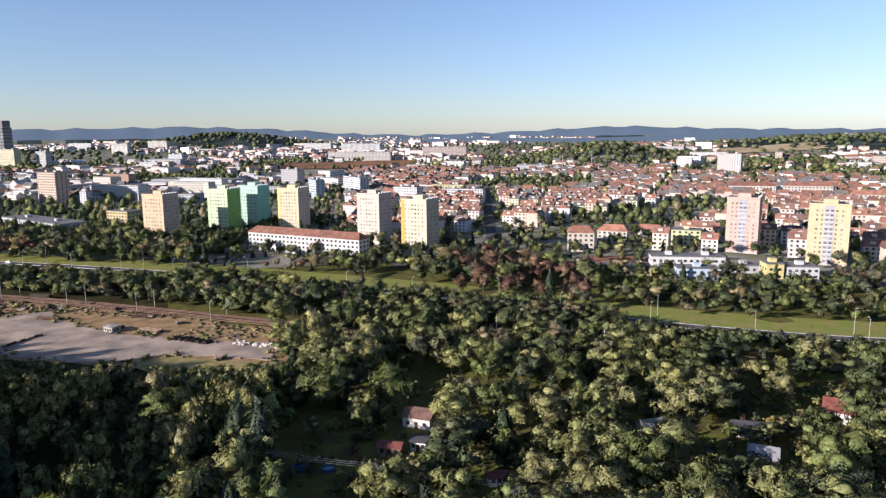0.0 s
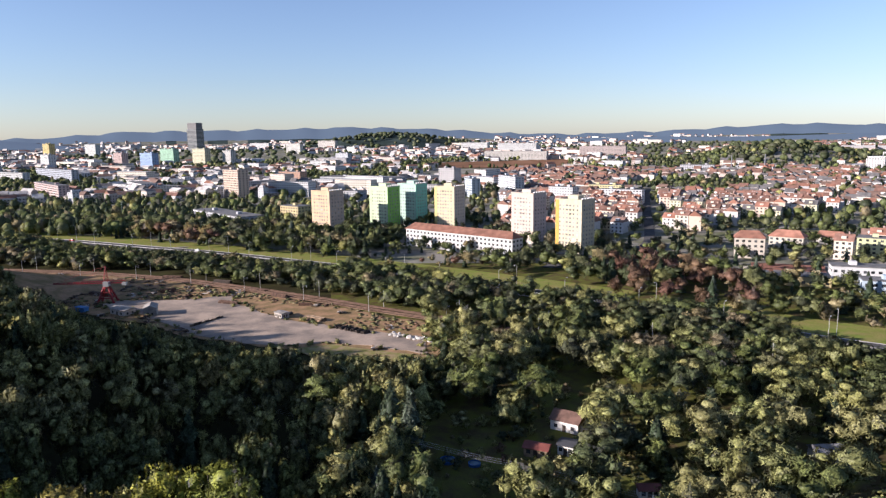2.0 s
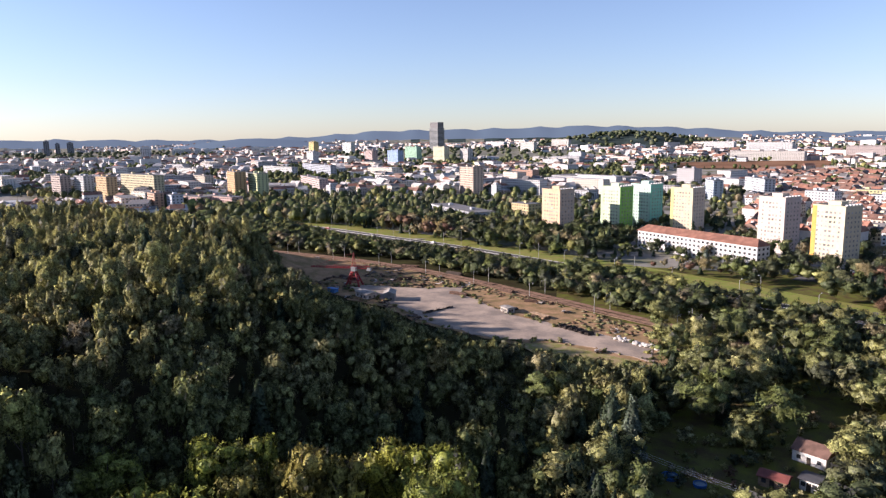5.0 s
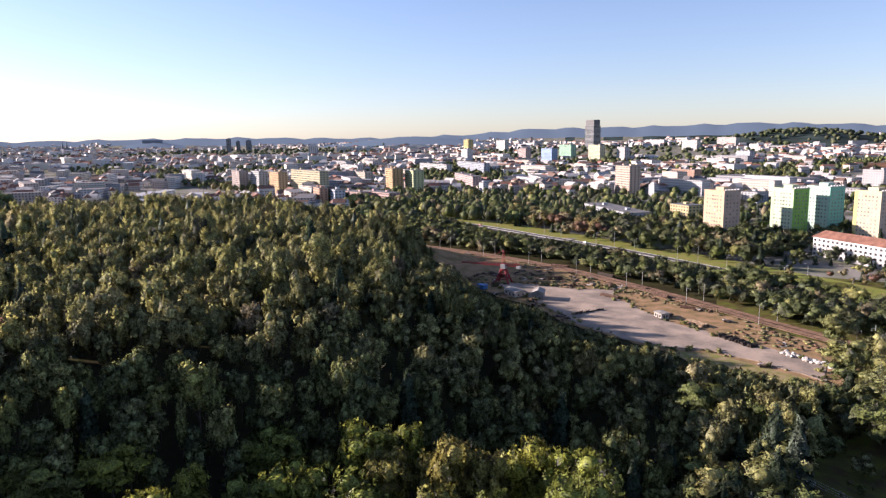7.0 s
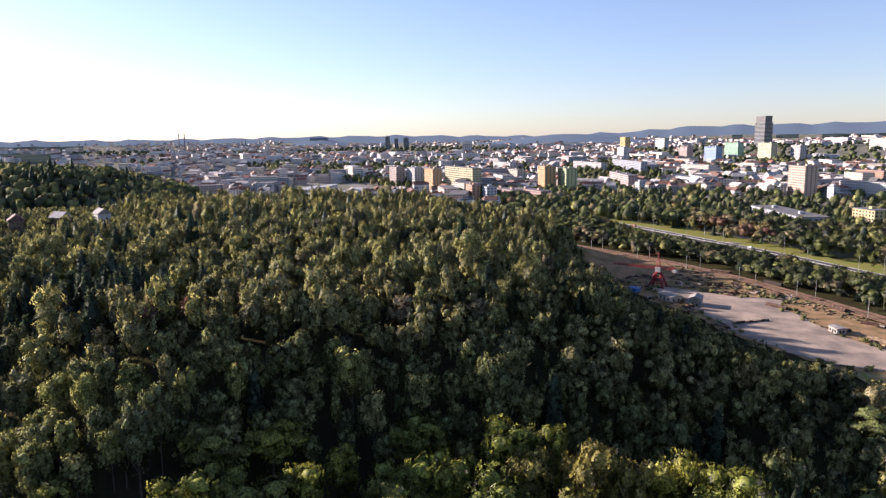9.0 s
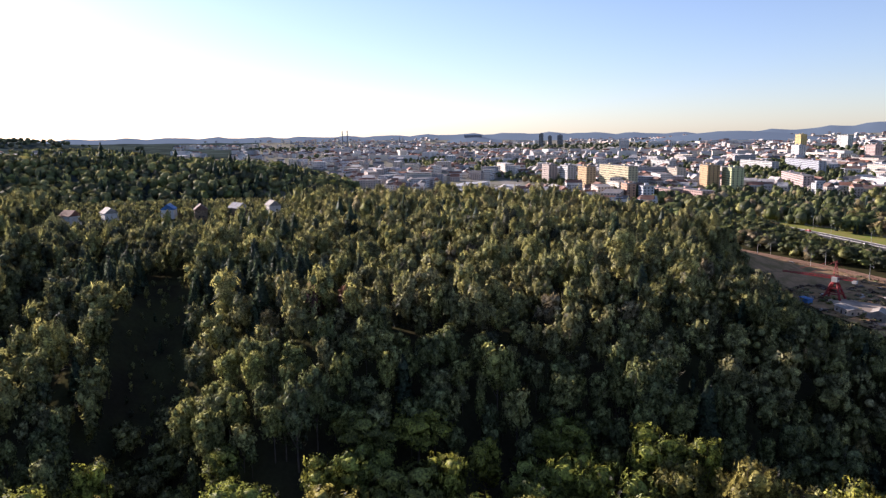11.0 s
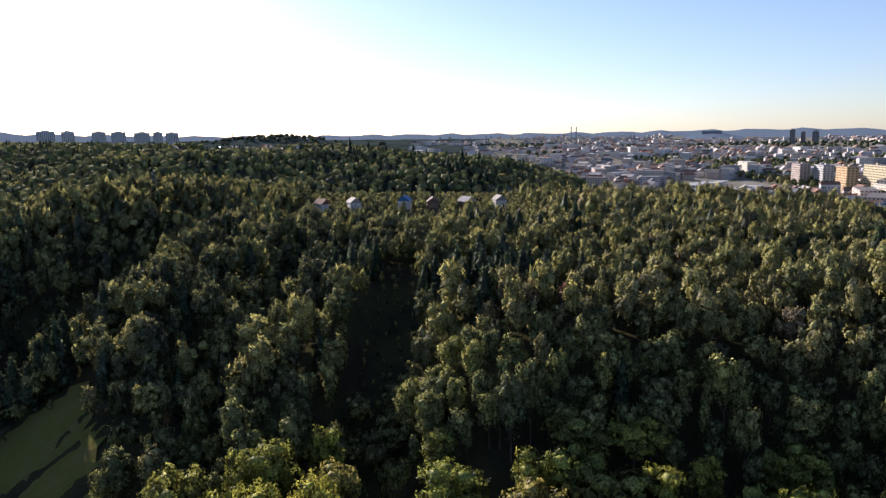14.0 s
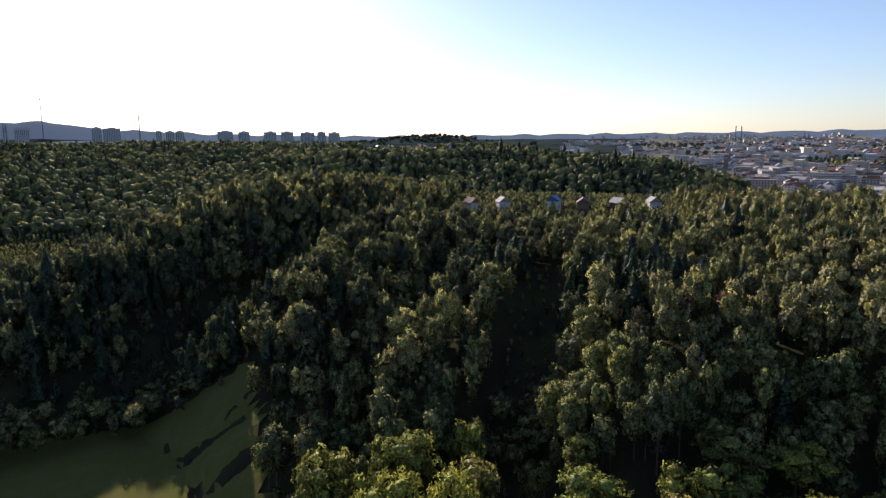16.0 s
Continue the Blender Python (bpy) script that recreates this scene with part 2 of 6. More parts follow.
# Bluish green: some haze of distance is put into this colour.
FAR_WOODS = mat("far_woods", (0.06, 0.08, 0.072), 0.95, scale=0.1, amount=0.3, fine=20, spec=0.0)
PAD = mat("old_concrete", (0.40, 0.315, 0.24), 0.9, scale=0.8, amount=0.22, second=(0.23, 0.19, 0.155), spec=0.0)
DIRT = mat("rail_yard_dirt", (0.34, 0.215, 0.12), 0.95, scale=1.6, amount=0.35, second=(0.2, 0.145, 0.07), spec=0.0)
BALLAST = mat("rusty_ballast", (0.20, 0.135, 0.09), 0.95, scale=2, amount=0.25, spec=0.0)
ASPHALT = mat("asphalt", (0.12, 0.115, 0.11), 0.85, scale=1, amount=0.15, spec=0.0)
KERB = mat("kerb_concrete", (0.45, 0.43, 0.4), 0.85, scale=2)
FIELD = mat("ploughed_field", (0.25, 0.14, 0.085), 0.95, scale=0.15, amount=0.15, spec=0.0)
STUBBLE = mat("stubble_field", (0.42, 0.33, 0.2), 0.95, scale=0.15, amount=0.15, spec=0.0)
GLASS = mat("window_glass", (0.07, 0.072, 0.075), 0.25, spec=0.35, bump=0, amount=0.3, random_by="island", spread=0.6)
ROOF_FLAT = mat("flat_roof_felt", (0.17, 0.165, 0.16), 0.9, scale=2)
TILE = mat("clay_tiles", (0.31, 0.15, 0.1), 0.85, scale=2, amount=0.2, random_by="object", spread=0.3)
GREYROOF = mat("grey_roof", (0.16, 0.15, 0.145), 0.85, scale=2, amount=0.2)
METALGREY = mat("galvanised_steel", (0.45, 0.45, 0.44), 0.5, 0.6)
RAIL_STEEL = mat("rusty_rail", (0.17, 0.10, 0.07), 0.6, 0.3, scale=4)
CURTAINED = mat("curtained_window", (0.27, 0.26, 0.25), 0.35, spec=0.35, bump=0, amount=0.3, random_by="object", spread=0.55)
CEMENT = mat("cement_roof", (0.5, 0.47, 0.44), 0.85, scale=2, amount=0.2)
PAINTS = {}


def paint(r, g, b):
    key = tuple(round(0.63 * v, 3) for v in (r, g, b))
    if key not in PAINTS:
        PAINTS[key] = mat("render_paint", key, 0.85, scale=3, amount=0.06, bump=0.05)
    return PAINTS[key]


# ---- tools ----
def mesh_from(name, verts, faces_n, corners, material, tint=None, index=None, outward=None, flat=True):
    """A mesh from arrays: faces of faces_n corners each. Materials may be a list, with an index a face."""
    verts = np.asarray(verts, np.float32).reshape(-1, 3)
    corners = np.asarray(corners, np.int32).ravel()
    me = bpy.data.meshes.new(name)
    count = len(corners) // faces_n
    me.vertices.add(len(verts)), me.loops.add(len(corners)), me.polygons.add(count)
    me.vertices.foreach_set("co", verts.ravel())
    me.loops.foreach_set("vertex_index", corners)
    me.polygons.foreach_set("loop_start", np.arange(0, len(corners), faces_n, dtype=np.int32))
    for m in material if isinstance(material, (list, tuple)) else (material,):
        me.materials.append(m)
    if index is not None:
        me.polygons.foreach_set("material_index", np.asarray(index, np.int32))
    if tint is not None:
        me.attributes.new("tint", "FLOAT", "FACE").data.foreach_set("value", np.asarray(tint, np.float32))
    if outward is not None:
        me.attributes.new("outward", "FLOAT_VECTOR", "POINT").data.foreach_set("vector", np.asarray(outward, np.float32).ravel())
    if flat and outward is None:
        me.attributes.new("sharp_face", "BOOLEAN", "FACE").data.foreach_set("value", np.ones(count, bool))
    me.update(calc_edges=True)
    return me


def part(name, bm, material, parent, label=""):
    me = bm if isinstance(bm, bpy.types.Mesh) else bpy.data.meshes.new(name)
    if me is not bm:
        bm.to_mesh(me)
        bm.free()
        me.materials.append(material)
    ob = new(name, me)
    ob.parent = parent
    if label:
        ob["label"] = label
    return ob


def thing(name, label, category, m=None, group="", kind=""):
    ob = new(name)
    if m is not None:
        ob.matrix_world = m
    return tagged(ob, label, category, group, kind)


def box(bm, x0, y0, z0, x1, y1, z1):
    v = [bm.verts.new(p) for p in ((x0, y0, z0), (x1, y0, z0), (x1, y1, z0), (x0, y1, z0), (x0, y0, z1), (x1, y0, z1), (x1, y1, z1), (x0, y1, z1))]
    for f in ((3, 2, 1, 0), (4, 5, 6, 7), (0, 1, 5, 4), (1, 2, 6, 5), (2, 3, 7, 6), (3, 0, 4, 7)):
        bm.faces.new([v[i] for i in f])
    return bm


def boxes(*items):
    bm = bmesh.new()
    for it in items:
        box(bm, *it)
    return bm


def rod(bm, a, b, r0, r1, sides=6):
    """A tapered rod from a to b."""
    a, b = Vector(a), Vector(b)
    q = (b - a).to_track_quat("Z", "Y")
    rings = []
    for p, r in ((a, r0), (b, r1)):
        rings.append([bm.verts.new(p + q @ Vector((r * math.cos(k * math.tau / sides), r * math.sin(k * math.tau / sides), 0))) for k in range(sides)])
    for k in range(sides):
        bm.faces.new((rings[0][k], rings[0][(k + 1) % sides], rings[1][(k + 1) % sides], rings[1][k]))
    bm.faces.new(rings[0][::-1]), bm.faces.new(rings[1])
    return bm


def gable(bm, x0, y0, x1, y1, z, h, over=0.4, hip=0.0, thick=0.25):
    """A pitched roof along x over the rectangle, with a thickness; hip: how far the ridge ends draw in."""
    x0, x1, y0, y1 = x0 - over, x1 + over, y0 - over, y1 + over
    ym = (y0 + y1) / 2
    lo = [(x0, y0, z), (x1, y0, z), (x1, y1, z), (x0, y1, z)]
    r = [(x0 + hip, ym, z + h), (x1 - hip, ym, z + h)]
    a = [bm.verts.new(p) for p in lo]
    t = [bm.verts.new((p[0], p[1], p[2] + thick)) for p in lo]
    k = [bm.verts.new((p[0], p[1], p[2] + thick)) for p in r]
    for f in ((a[3], a[2], a[1], a[0]), (a[0], a[1], t[1], t[0]), (a[1], a[2], t[2], t[1]), (a[2], a[3], t[3], t[2]), (a[3], a[0], t[0], t[3]),
              (t[0], t[1], k[1], k[0]), (t[2], t[3], k[0], k[1]), (t[1], t[2], k[1]), (t[3], t[0], k[0])):
        bm.faces.new(f)
    return bm


def near_line(x, y, line):
    """Distance of points to a polyline."""
    best = np.full(np.shape(x), 1e9)
    for (x0, y0), (x1, y1) in zip(line, line[1:]):
        dx, dy = x1 - x0, y1 - y0
        k = np.clip(((x - x0) * dx + (y - y0) * dy) / (dx * dx + dy * dy), 0, 1)
        best = np.minimum(best, np.hypot(x - x0 - k * dx, y - y0 - k * dy))
    return best


def inside(x, y, poly):
    x, y = np.asarray(x, float), np.asarray(y, float)
    c = np.zeros(x.shape, bool)
    for (x0, y0), (x1, y1) in zip(poly, poly[1:] + poly[:1]):
        if y0 != y1:
            c ^= ((y0 > y) != (y1 > y)) & (x < (x1 - x0) * (y - y0) / (y1 - y0) + x0)
    return c


def zat(x, y):
    return float(ground(x, y))


def bend(line, step=12.0):
    """A polyline rounded at its corners and cut into even steps."""
    p = np.array(line, float)
    for _ in range(2):
        q = np.empty((2 * len(p) - 2, 2))
        q[0::2], q[1::2] = 0.75 * p[:-1] + 0.25 * p[1:], 0.25 * p[:-1] + 0.75 * p[1:]
        p = np.vstack([p[:1], q, p[-1:]])
    s = np.r_[0, np.cumsum(np.hypot(*np.diff(p, axis=0).T))]
    k = np.arange(0, s[-1], step)
    return np.c_[np.interp(k, s, p[:, 0]), np.interp(k, s, p[:, 1])]


def strip(name, line, width, material, lift, offset=0.0, thick=0.3, step=12.0):
    """A band with thickness along a line, on the ground."""
    p = bend(line, step)
    d = np.gradient(p, axis=0)
    nrm = np.c_[-d[:, 1], d[:, 0]] / np.hypot(d[:, 0], d[:, 1])[:, None]
    p = p + nrm * offset
    g = ground(p[:, 0], p[:, 1]) + lift
    rows = []
    for side, dz in ((width / 2, -thick), (width / 2, 0), (-width / 2, 0), (-width / 2, -thick)):
        rows.append(np.c_[p + nrm * side, g + dz])
    v = np.stack(rows, 1).reshape(-1, 3)
    f = [(4 * i + a, 4 * i + a + 1, 4 * i + a + 5, 4 * i + a + 4) for i in range(len(p) - 1) for a in range(3)]
    return new(name, mesh_from(name, v, 4, np.array(f)[:, ::-1], material))


def patch(name, poly, material, lift, jag=2.0, cell=None):
    """A sheet of ground inside an outline with an uneven edge, following the land."""
    rnd = random.Random(len(poly) * 7 + int(abs(poly[0][0])))
    pts = []
    for (x0, y0), (x1, y1) in zip(poly, poly[1:] + poly[:1]):
        n = max(2, int(math.hypot(x1 - x0, y1 - y0) / (cell or 6)))
        for i in range(n):
            pts.append((x0 + (x1 - x0) * i / n + rnd.uniform(-jag, jag), y0 + (y1 - y0) * i / n + rnd.uniform(-jag, jag)))
    bm = bmesh.new()
    vs = [bm.verts.new((x, y, zat(x, y) + lift)) for x, y in pts]
    f = bm.faces.new(vs)
    if f.normal.z < 0:
        f.normal_flip()
    f.normal_update()
    if f.normal.z < 0:
        f.normal_flip()
    ext = bmesh.ops.extrude_face_region(bm, geom=[f])
    for e in ext["geom"]:
        if isinstance(e, bmesh.types.BMVert):
            e.co.z -= 0.25
    bmesh.ops.triangulate(bm, faces=[g for g in bm.faces if len(g.verts) > 4])
    me = bpy.data.meshes.new(name)
    bm.to_mesh(me)
    bm.free()
    me.materials.append(material)
    return new(name, me)


def field(name, poly, material, lift, cell):
    """A sheet of ground made of small cells that follow the land."""
    p = np.array(poly)
    gx, gy = np.meshgrid(np.arange(p[:, 0].min(), p[:, 0].max() + cell, cell), np.arange(p[:, 1].min(), p[:, 1].max() + cell, cell))
    r = np.random.default_rng(5)
    jx, jy = gx + r.uniform(-0.3, 0.3, gx.shape) * cell, gy + r.uniform(-0.3, 0.3, gx.shape) * cell
    n, m = gx.shape
    i, j = np.meshgrid(np.arange(n - 1), np.arange(m - 1), indexing="ij")
    q = np.stack([i * m + j, i * m + j + 1, (i + 1) * m + j + 1, (i + 1) * m + j], -1).reshape(-1, 4)
    mid = np.c_[jx.ravel(), jy.ravel()][q].mean(1)
    q = q[inside(mid[:, 0], mid[:, 1], poly)]
    v = np.c_[jx.ravel(), jy.ravel(), ground(jx.ravel(), jy.ravel()) + lift]
    return new(name, mesh_from(name, v, 4, q, material))


# ---- ground ----
ROAD = ((420, 205), (300, 228), (167, 253), (123, 267), (75, 287), (31, 317), (-55, 359), (-157, 400), (-252, 432), (-324, 450), (-441, 468), (-547, 461), (-680, 440), (-900, 420))
RAIL = ((-760, 300), (-560, 340), (-401, 356), (-263, 357), (-149, 321), (-76, 291), (38, 258), (150, 222), (300, 180))
YARD = [(-57, 236), (-100, 240), (-122, 236), (-165, 244), (-200, 262), (-250, 272), (-330, 300), (-420, 318), (-420, 352), (-263, 350), (-149, 314), (-76, 284), (-56, 262)]
PAD_AREA = [(-62, 240), (-101, 247), (-121, 238), (-161, 246), (-203, 272), (-240, 286), (-232, 296), (-197, 306), (-184, 318), (-174, 300), (-136, 278), (-109, 269), (-65, 260)]
DRY_STRIP = [(-60, 237), (-101, 244.5), (-114, 236), (-100, 228), (-80, 221), (-58, 226)]
MEADOW_AREA = [(-109, -51), (-150, -72), (-178, -88), (-168, -116), (-150, -148), (-110, -158), (-69, -98)]
STREET = ((20, 470), (36, 520), (41, 600), (49, 787), (60, 950))
SIDE_ROAD = ((20, 470), (70, 430), (150, 385), (260, 350), (380, 330))


def wooded_hill(x, y):
    """How high the wooded hills stand over the valley floor."""
    return ground(x, y) * (np.degrees(np.arctan2(-np.asarray(x), np.asarray(y))) > 30)


radii = np.r_[0, np.arange(30, 240, 10), np.arange(240, 700, 14), 700 * 1.035 ** np.arange(0, 57)]
radii = radii[radii < 4930]
radii = np.r_[radii, 4930]
angles = np.radians(np.r_[np.arange(-40, 140, 0.75), np.arange(140, 320, 6)])
A, R = np.meshgrid(angles, radii[1:])
X, Y = -R * np.sin(A), R * np.cos(A)
Z = ground(X, Y) + 0.4 * np.sin(X / 13.0) * np.sin(Y / 17.0) * (R > 90)
rows, cols = X.shape
verts = np.vstack([np.c_[X.ravel(), Y.ravel(), Z.ravel()]])
i, j = np.meshgrid(np.arange(rows - 1), np.arange(cols), indexing="ij")
quad = np.stack([i * cols + j, i * cols + (j + 1) % cols, (i + 1) * cols + (j + 1) % cols, (i + 1) * cols + j], -1).reshape(-1, 4)[:, ::-1]
c = verts[quad].mean(1)
cd, caz = np.hypot(c[:, 0], c[:, 1]), np.degrees(np.arctan2(-c[:, 0], c[:, 1]))
town = (cd > 430) & (caz < 86) & (near_line(c[:, 0], c[:, 1], ((-250, 300), (-345, 232), (-450, 60), (-450, -300))) > 160)
idx = np.where(town, 1, np.where((caz < 22) & (cd < 430), 3, 0))
bare = np.zeros(len(c))
for a, dist, h, across, depth in HILLS:
    a = radians(a)
    bare += h * np.exp(-((-c[:, 0] * math.sin(a) + c[:, 1] * math.cos(a) - dist) / depth) ** 2 - ((c[:, 0] * math.cos(a) + c[:, 1] * math.sin(a)) / across) ** 2)
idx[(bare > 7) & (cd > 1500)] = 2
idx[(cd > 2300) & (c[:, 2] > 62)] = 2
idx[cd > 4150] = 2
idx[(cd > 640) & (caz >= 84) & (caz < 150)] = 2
middle = len(verts)
verts = np.vstack([verts, [[0, 0, zat(0, 0)]]])
rim = (cd > 4250) | ((bare > 7) & (cd > 3000))
# Aerial haze is put into the far hills' blue colour and faint glow.
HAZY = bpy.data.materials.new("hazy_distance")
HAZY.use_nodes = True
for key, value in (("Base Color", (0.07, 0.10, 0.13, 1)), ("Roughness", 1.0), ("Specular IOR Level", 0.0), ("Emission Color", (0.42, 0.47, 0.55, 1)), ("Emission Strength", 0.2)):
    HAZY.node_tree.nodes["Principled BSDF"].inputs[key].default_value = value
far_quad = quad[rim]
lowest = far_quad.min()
tagged(new("backdrop", mesh_from("backdrop", verts[lowest:middle], 4, far_quad - lowest, HAZY, flat=False)), "wooded hills along the horizon with blue haze painted on", "hills", kind="structure")
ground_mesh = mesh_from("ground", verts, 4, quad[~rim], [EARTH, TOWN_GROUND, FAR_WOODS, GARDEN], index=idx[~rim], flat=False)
bm = bmesh.new()
bm.from_mesh(ground_mesh)
bm.verts.ensure_lookup_table()
for k in range(cols):
    bm.faces.new((bm.verts[middle], bm.verts[k], bm.verts[(k + 1) % cols]))
bmesh.ops.recalc_face_normals(bm, faces=bm.faces)
bm.to_mesh(ground_mesh)
bm.free()
tagged(new("ground", ground_mesh), "hilly ground with woodland earth, town plain and far hills", "ground", kind="structure")

tagged(patch("rail_yard", YARD, DIRT, 0.48), "brown rail yard of dirt and dry weeds", "ground", kind="structure")
tagged(patch("concrete_pad", PAD_AREA, PAD, 0.62), "pale worn concrete storage pad beside the railway", "pavement", kind="structure")
tagged(patch("dry_grass", DRY_STRIP, mat("dry_grass", (0.2, 0.19, 0.06), 0.95, scale=3, amount=0.35, second=(0.3, 0.23, 0.13), spec=0.0), 0.55, 1.2), "dry yellow-green grass strip before the concrete pad", "grass", kind="structure")
tagged(field("meadow", MEADOW_AREA, MEADOW, 0.5, 3.0), "sunlit green meadow at the valley bottom", "grass", kind="structure")
tagged(strip("railway_bed", RAIL, 9, BALLAST, 0.75), "rusty brown ballast of the railway line", "railway", kind="structure")
tagged(strip("road", ROAD, 15, ASPHALT, 0.45), "grey dual carriageway along the valley", "road", kind="structure")
for off in (-7.7, 7.7):
    tagged(strip("kerb", ROAD, 0.5, KERB, 0.6, off), "pale concrete kerb of the main road", "kerb", kind="structure")
tagged(strip("road_median", ROAD, 1.0, KERB, 0.85, 0), "pale concrete barrier between the lanes", "barrier", kind="structure")
tagged(strip("grass_verge", ROAD, 26, TURF, 0.32, -21), "mown green verge beside the main road", "grass", kind="structure")
tagged(strip("street", STREET, 8, ASPHALT, 0.5), "asphalt side street between houses", "street", kind="structure")
tagged(strip("side_road", SIDE_ROAD, 7, ASPHALT, 0.55), "asphalt access road by the school", "street", kind="structure")
FIELD_AREA = [(-307, 1330), (-60, 1375), (-72, 1640), (-345, 1500)]
tagged(field("ploughed_field", FIELD_AREA, FIELD, 1.2, 12.0), "reddish-brown ploughed field beyond the town", "field", kind="structure")
STUBBLE_AREA = [(700, 1700), (960, 1740), (1000, 1900), (720, 1880)]
tagged(field("stubble_field", STUBBLE_AREA, STUBBLE, 2.0, 14.0), "pale stubble field on the far slope", "field", kind="structure")
tagged(patch("sports_court", [(88, 430), (126, 422), (132, 449), (92, 455)], mat("red_cinder", (0.32, 0.14, 0.09), 0.95), 0.4, 0.3), "red cinder sports court by the school", "court", kind="structure")
tagged(patch("car_park", [(-34, 420), (-12, 418), (4, 455), (-18, 468)], ASPHALT, 0.4, 0.5), "small asphalt car park under the tower block", "car park", kind="structure")
for off in (-2.2, 2.2):
    for g in (-0.75, 0.75):
        tagged(strip("rail", RAIL, 0.12, RAIL_STEEL, 0.92, off + g), "steel rail of the railway line", "rail", kind="structure")


# ---- planning ----
# round places kept free of scattered trees and houses: x, y, radius
KEEP = [(-7, 183, 9), (-14, 164, 6)]


def keep_free(x, y, length, width, turn):
    """Keeps a building's ground free."""
    n = max(1, round(length / width))
    for k in range(n):
        u = ((k + 0.5) / n - 0.5) * length
        KEEP.append((x + u * math.cos(radians(turn)), y + u * math.sin(radians(turn)), 0.62 * max(width, length / n) + 2))


def wave(x, y, s, k=0.0):
    """A slow field of values between -1 and 1, for patches of one kind."""
    return (np.sin(x / s + 1.3 * np.sin(y / s * 0.7 + k)) + np.sin(y / s * 1.1 + 1.7 * np.sin(x / s * 0.6 + 2 * k))) / 2


def beside_road(x, y):
    """Signed side of the main road: positive on the town's side."""
    line = np.array(ROAD[::-1])
    yy = np.interp(x, line[:, 0], line[:, 1])
    return y - yy


def beside_rail(x, y):
    line = np.array(RAIL)
    return y - np.interp(x, line[:, 0], line[:, 1])


def clear(x, y, margin=0.0):
    """Where trees may stand: off the roads, the tracks, the yard, the meadow and the houses."""
    ok = (near_line(x, y, ROAD) > 10 + margin) & (near_line(x, y, RAIL) > 6.5 + margin) & ~inside(x, y, YARD) & ~inside(x, y, MEADOW_AREA) & ~inside(x, y, DRY_STRIP)
    ok &= (near_line(x, y, STREET) > 5.5) & (near_line(x, y, SIDE_ROAD) > 5) & ~inside(x, y, FIELD_AREA) & ~inside(x, y, STUBBLE_AREA)
    for cx, cy, r in KEEP:
        ok &= np.hypot(x - cx, y - cy) > r
    return ok


def in_view(x, y, lo=-37, hi=137, reach=80):
    az, d = np.degrees(np.arctan2(-x, y)), np.hypot(x, y)
    return (az > lo) & (az < hi) & (d > reach)


def scatter(x0, x1, y0, y1, step, seed):
    """Jittered points on a grid."""
    r = np.random.default_rng(seed)
    gx, gy = np.meshgrid(np.arange(x0, x1, step), np.arange(y0, y1, step))
    gx = gx + (np.arange(gx.shape[0]) % 2)[:, None] * step / 2
    return gx.ravel() + r.uniform(-0.38, 0.38, gx.size) * step, gy.ravel() + r.uniform(-0.38, 0.38, gy.size) * step, r


def nearest_by_azimuth(line):
    """The nearest distance of a line at each whole degree from -40 to 60."""
    p = bend(line, 2.0)
    az, d = np.degrees(np.arctan2(-p[:, 0], p[:, 1])), np.hypot(p[:, 0], p[:, 1])
    return np.array([d[np.abs(az - a) < 1.2].min() if (np.abs(az - a) < 1.2).any() else 1e6 for a in range(-40, 61)])


YARD_END = [(-195, 262), (-236, 268), (-262, 276), (-310, 300), (-352, 326)]
YARD_FROM = np.minimum(np.minimum(nearest_by_azimuth(PAD_AREA + PAD_AREA[:1]), nearest_by_azimuth(YARD_END)), nearest_by_azimuth(DRY_STRIP + DRY_STRIP[:1]) + 8)
ROAD_FROM = nearest_by_azimuth(ROAD)


def room(x, y, tall, share=1.0, road=((-40, -5),)):
    """Low growth towards the yard and the road, which lie open to the drone."""
    az, d = math.degrees(math.atan2(-x, y)), math.hypot(x, y)
    for lo, hi, table in ((13, 46.5, YARD_FROM), *((a, b, ROAD_FROM) for a, b in road)):
        if lo < az < hi:
            reach = np.interp(az, range(-40, 61), table) * 1.03
            if d < reach < 1e5:
                tall = min(tall, max(0.0, share * EYE * (1 - d / reach) - zat(x, y)) + 2.2 * max(0.0, az - 40.5))
    return tall


# ---- buildings ----
def at(x, y, turn=0.0, dz=0.0):
    return Matrix.Translation((x, y, zat(x, y) + dz)) @ Matrix.Rotation(radians(turn), 4, "Z")


pane_meshes = {}


def pane_mesh(w, h):
    key = (w, h)
    if key not in pane_meshes:
        me = bpy.data.meshes.new("window")
        bm = boxes((-w / 2, -0.05, -h / 2, w / 2, 0.03, h / 2))
        bm.to_mesh(me)
        bm.free()
        me.materials.append(CURTAINED)
        pane_meshes[key] = me
    return pane_meshes[key]


def window(parent, x, y, z, face, w=1.5, h=1.45):
    ob = new("window", pane_mesh(w, h))
    ob.parent = parent
    ob.matrix_basis = Matrix.Translation((x, y, z)) @ Matrix.Rotation(radians(face), 4, "Z")
    return ob


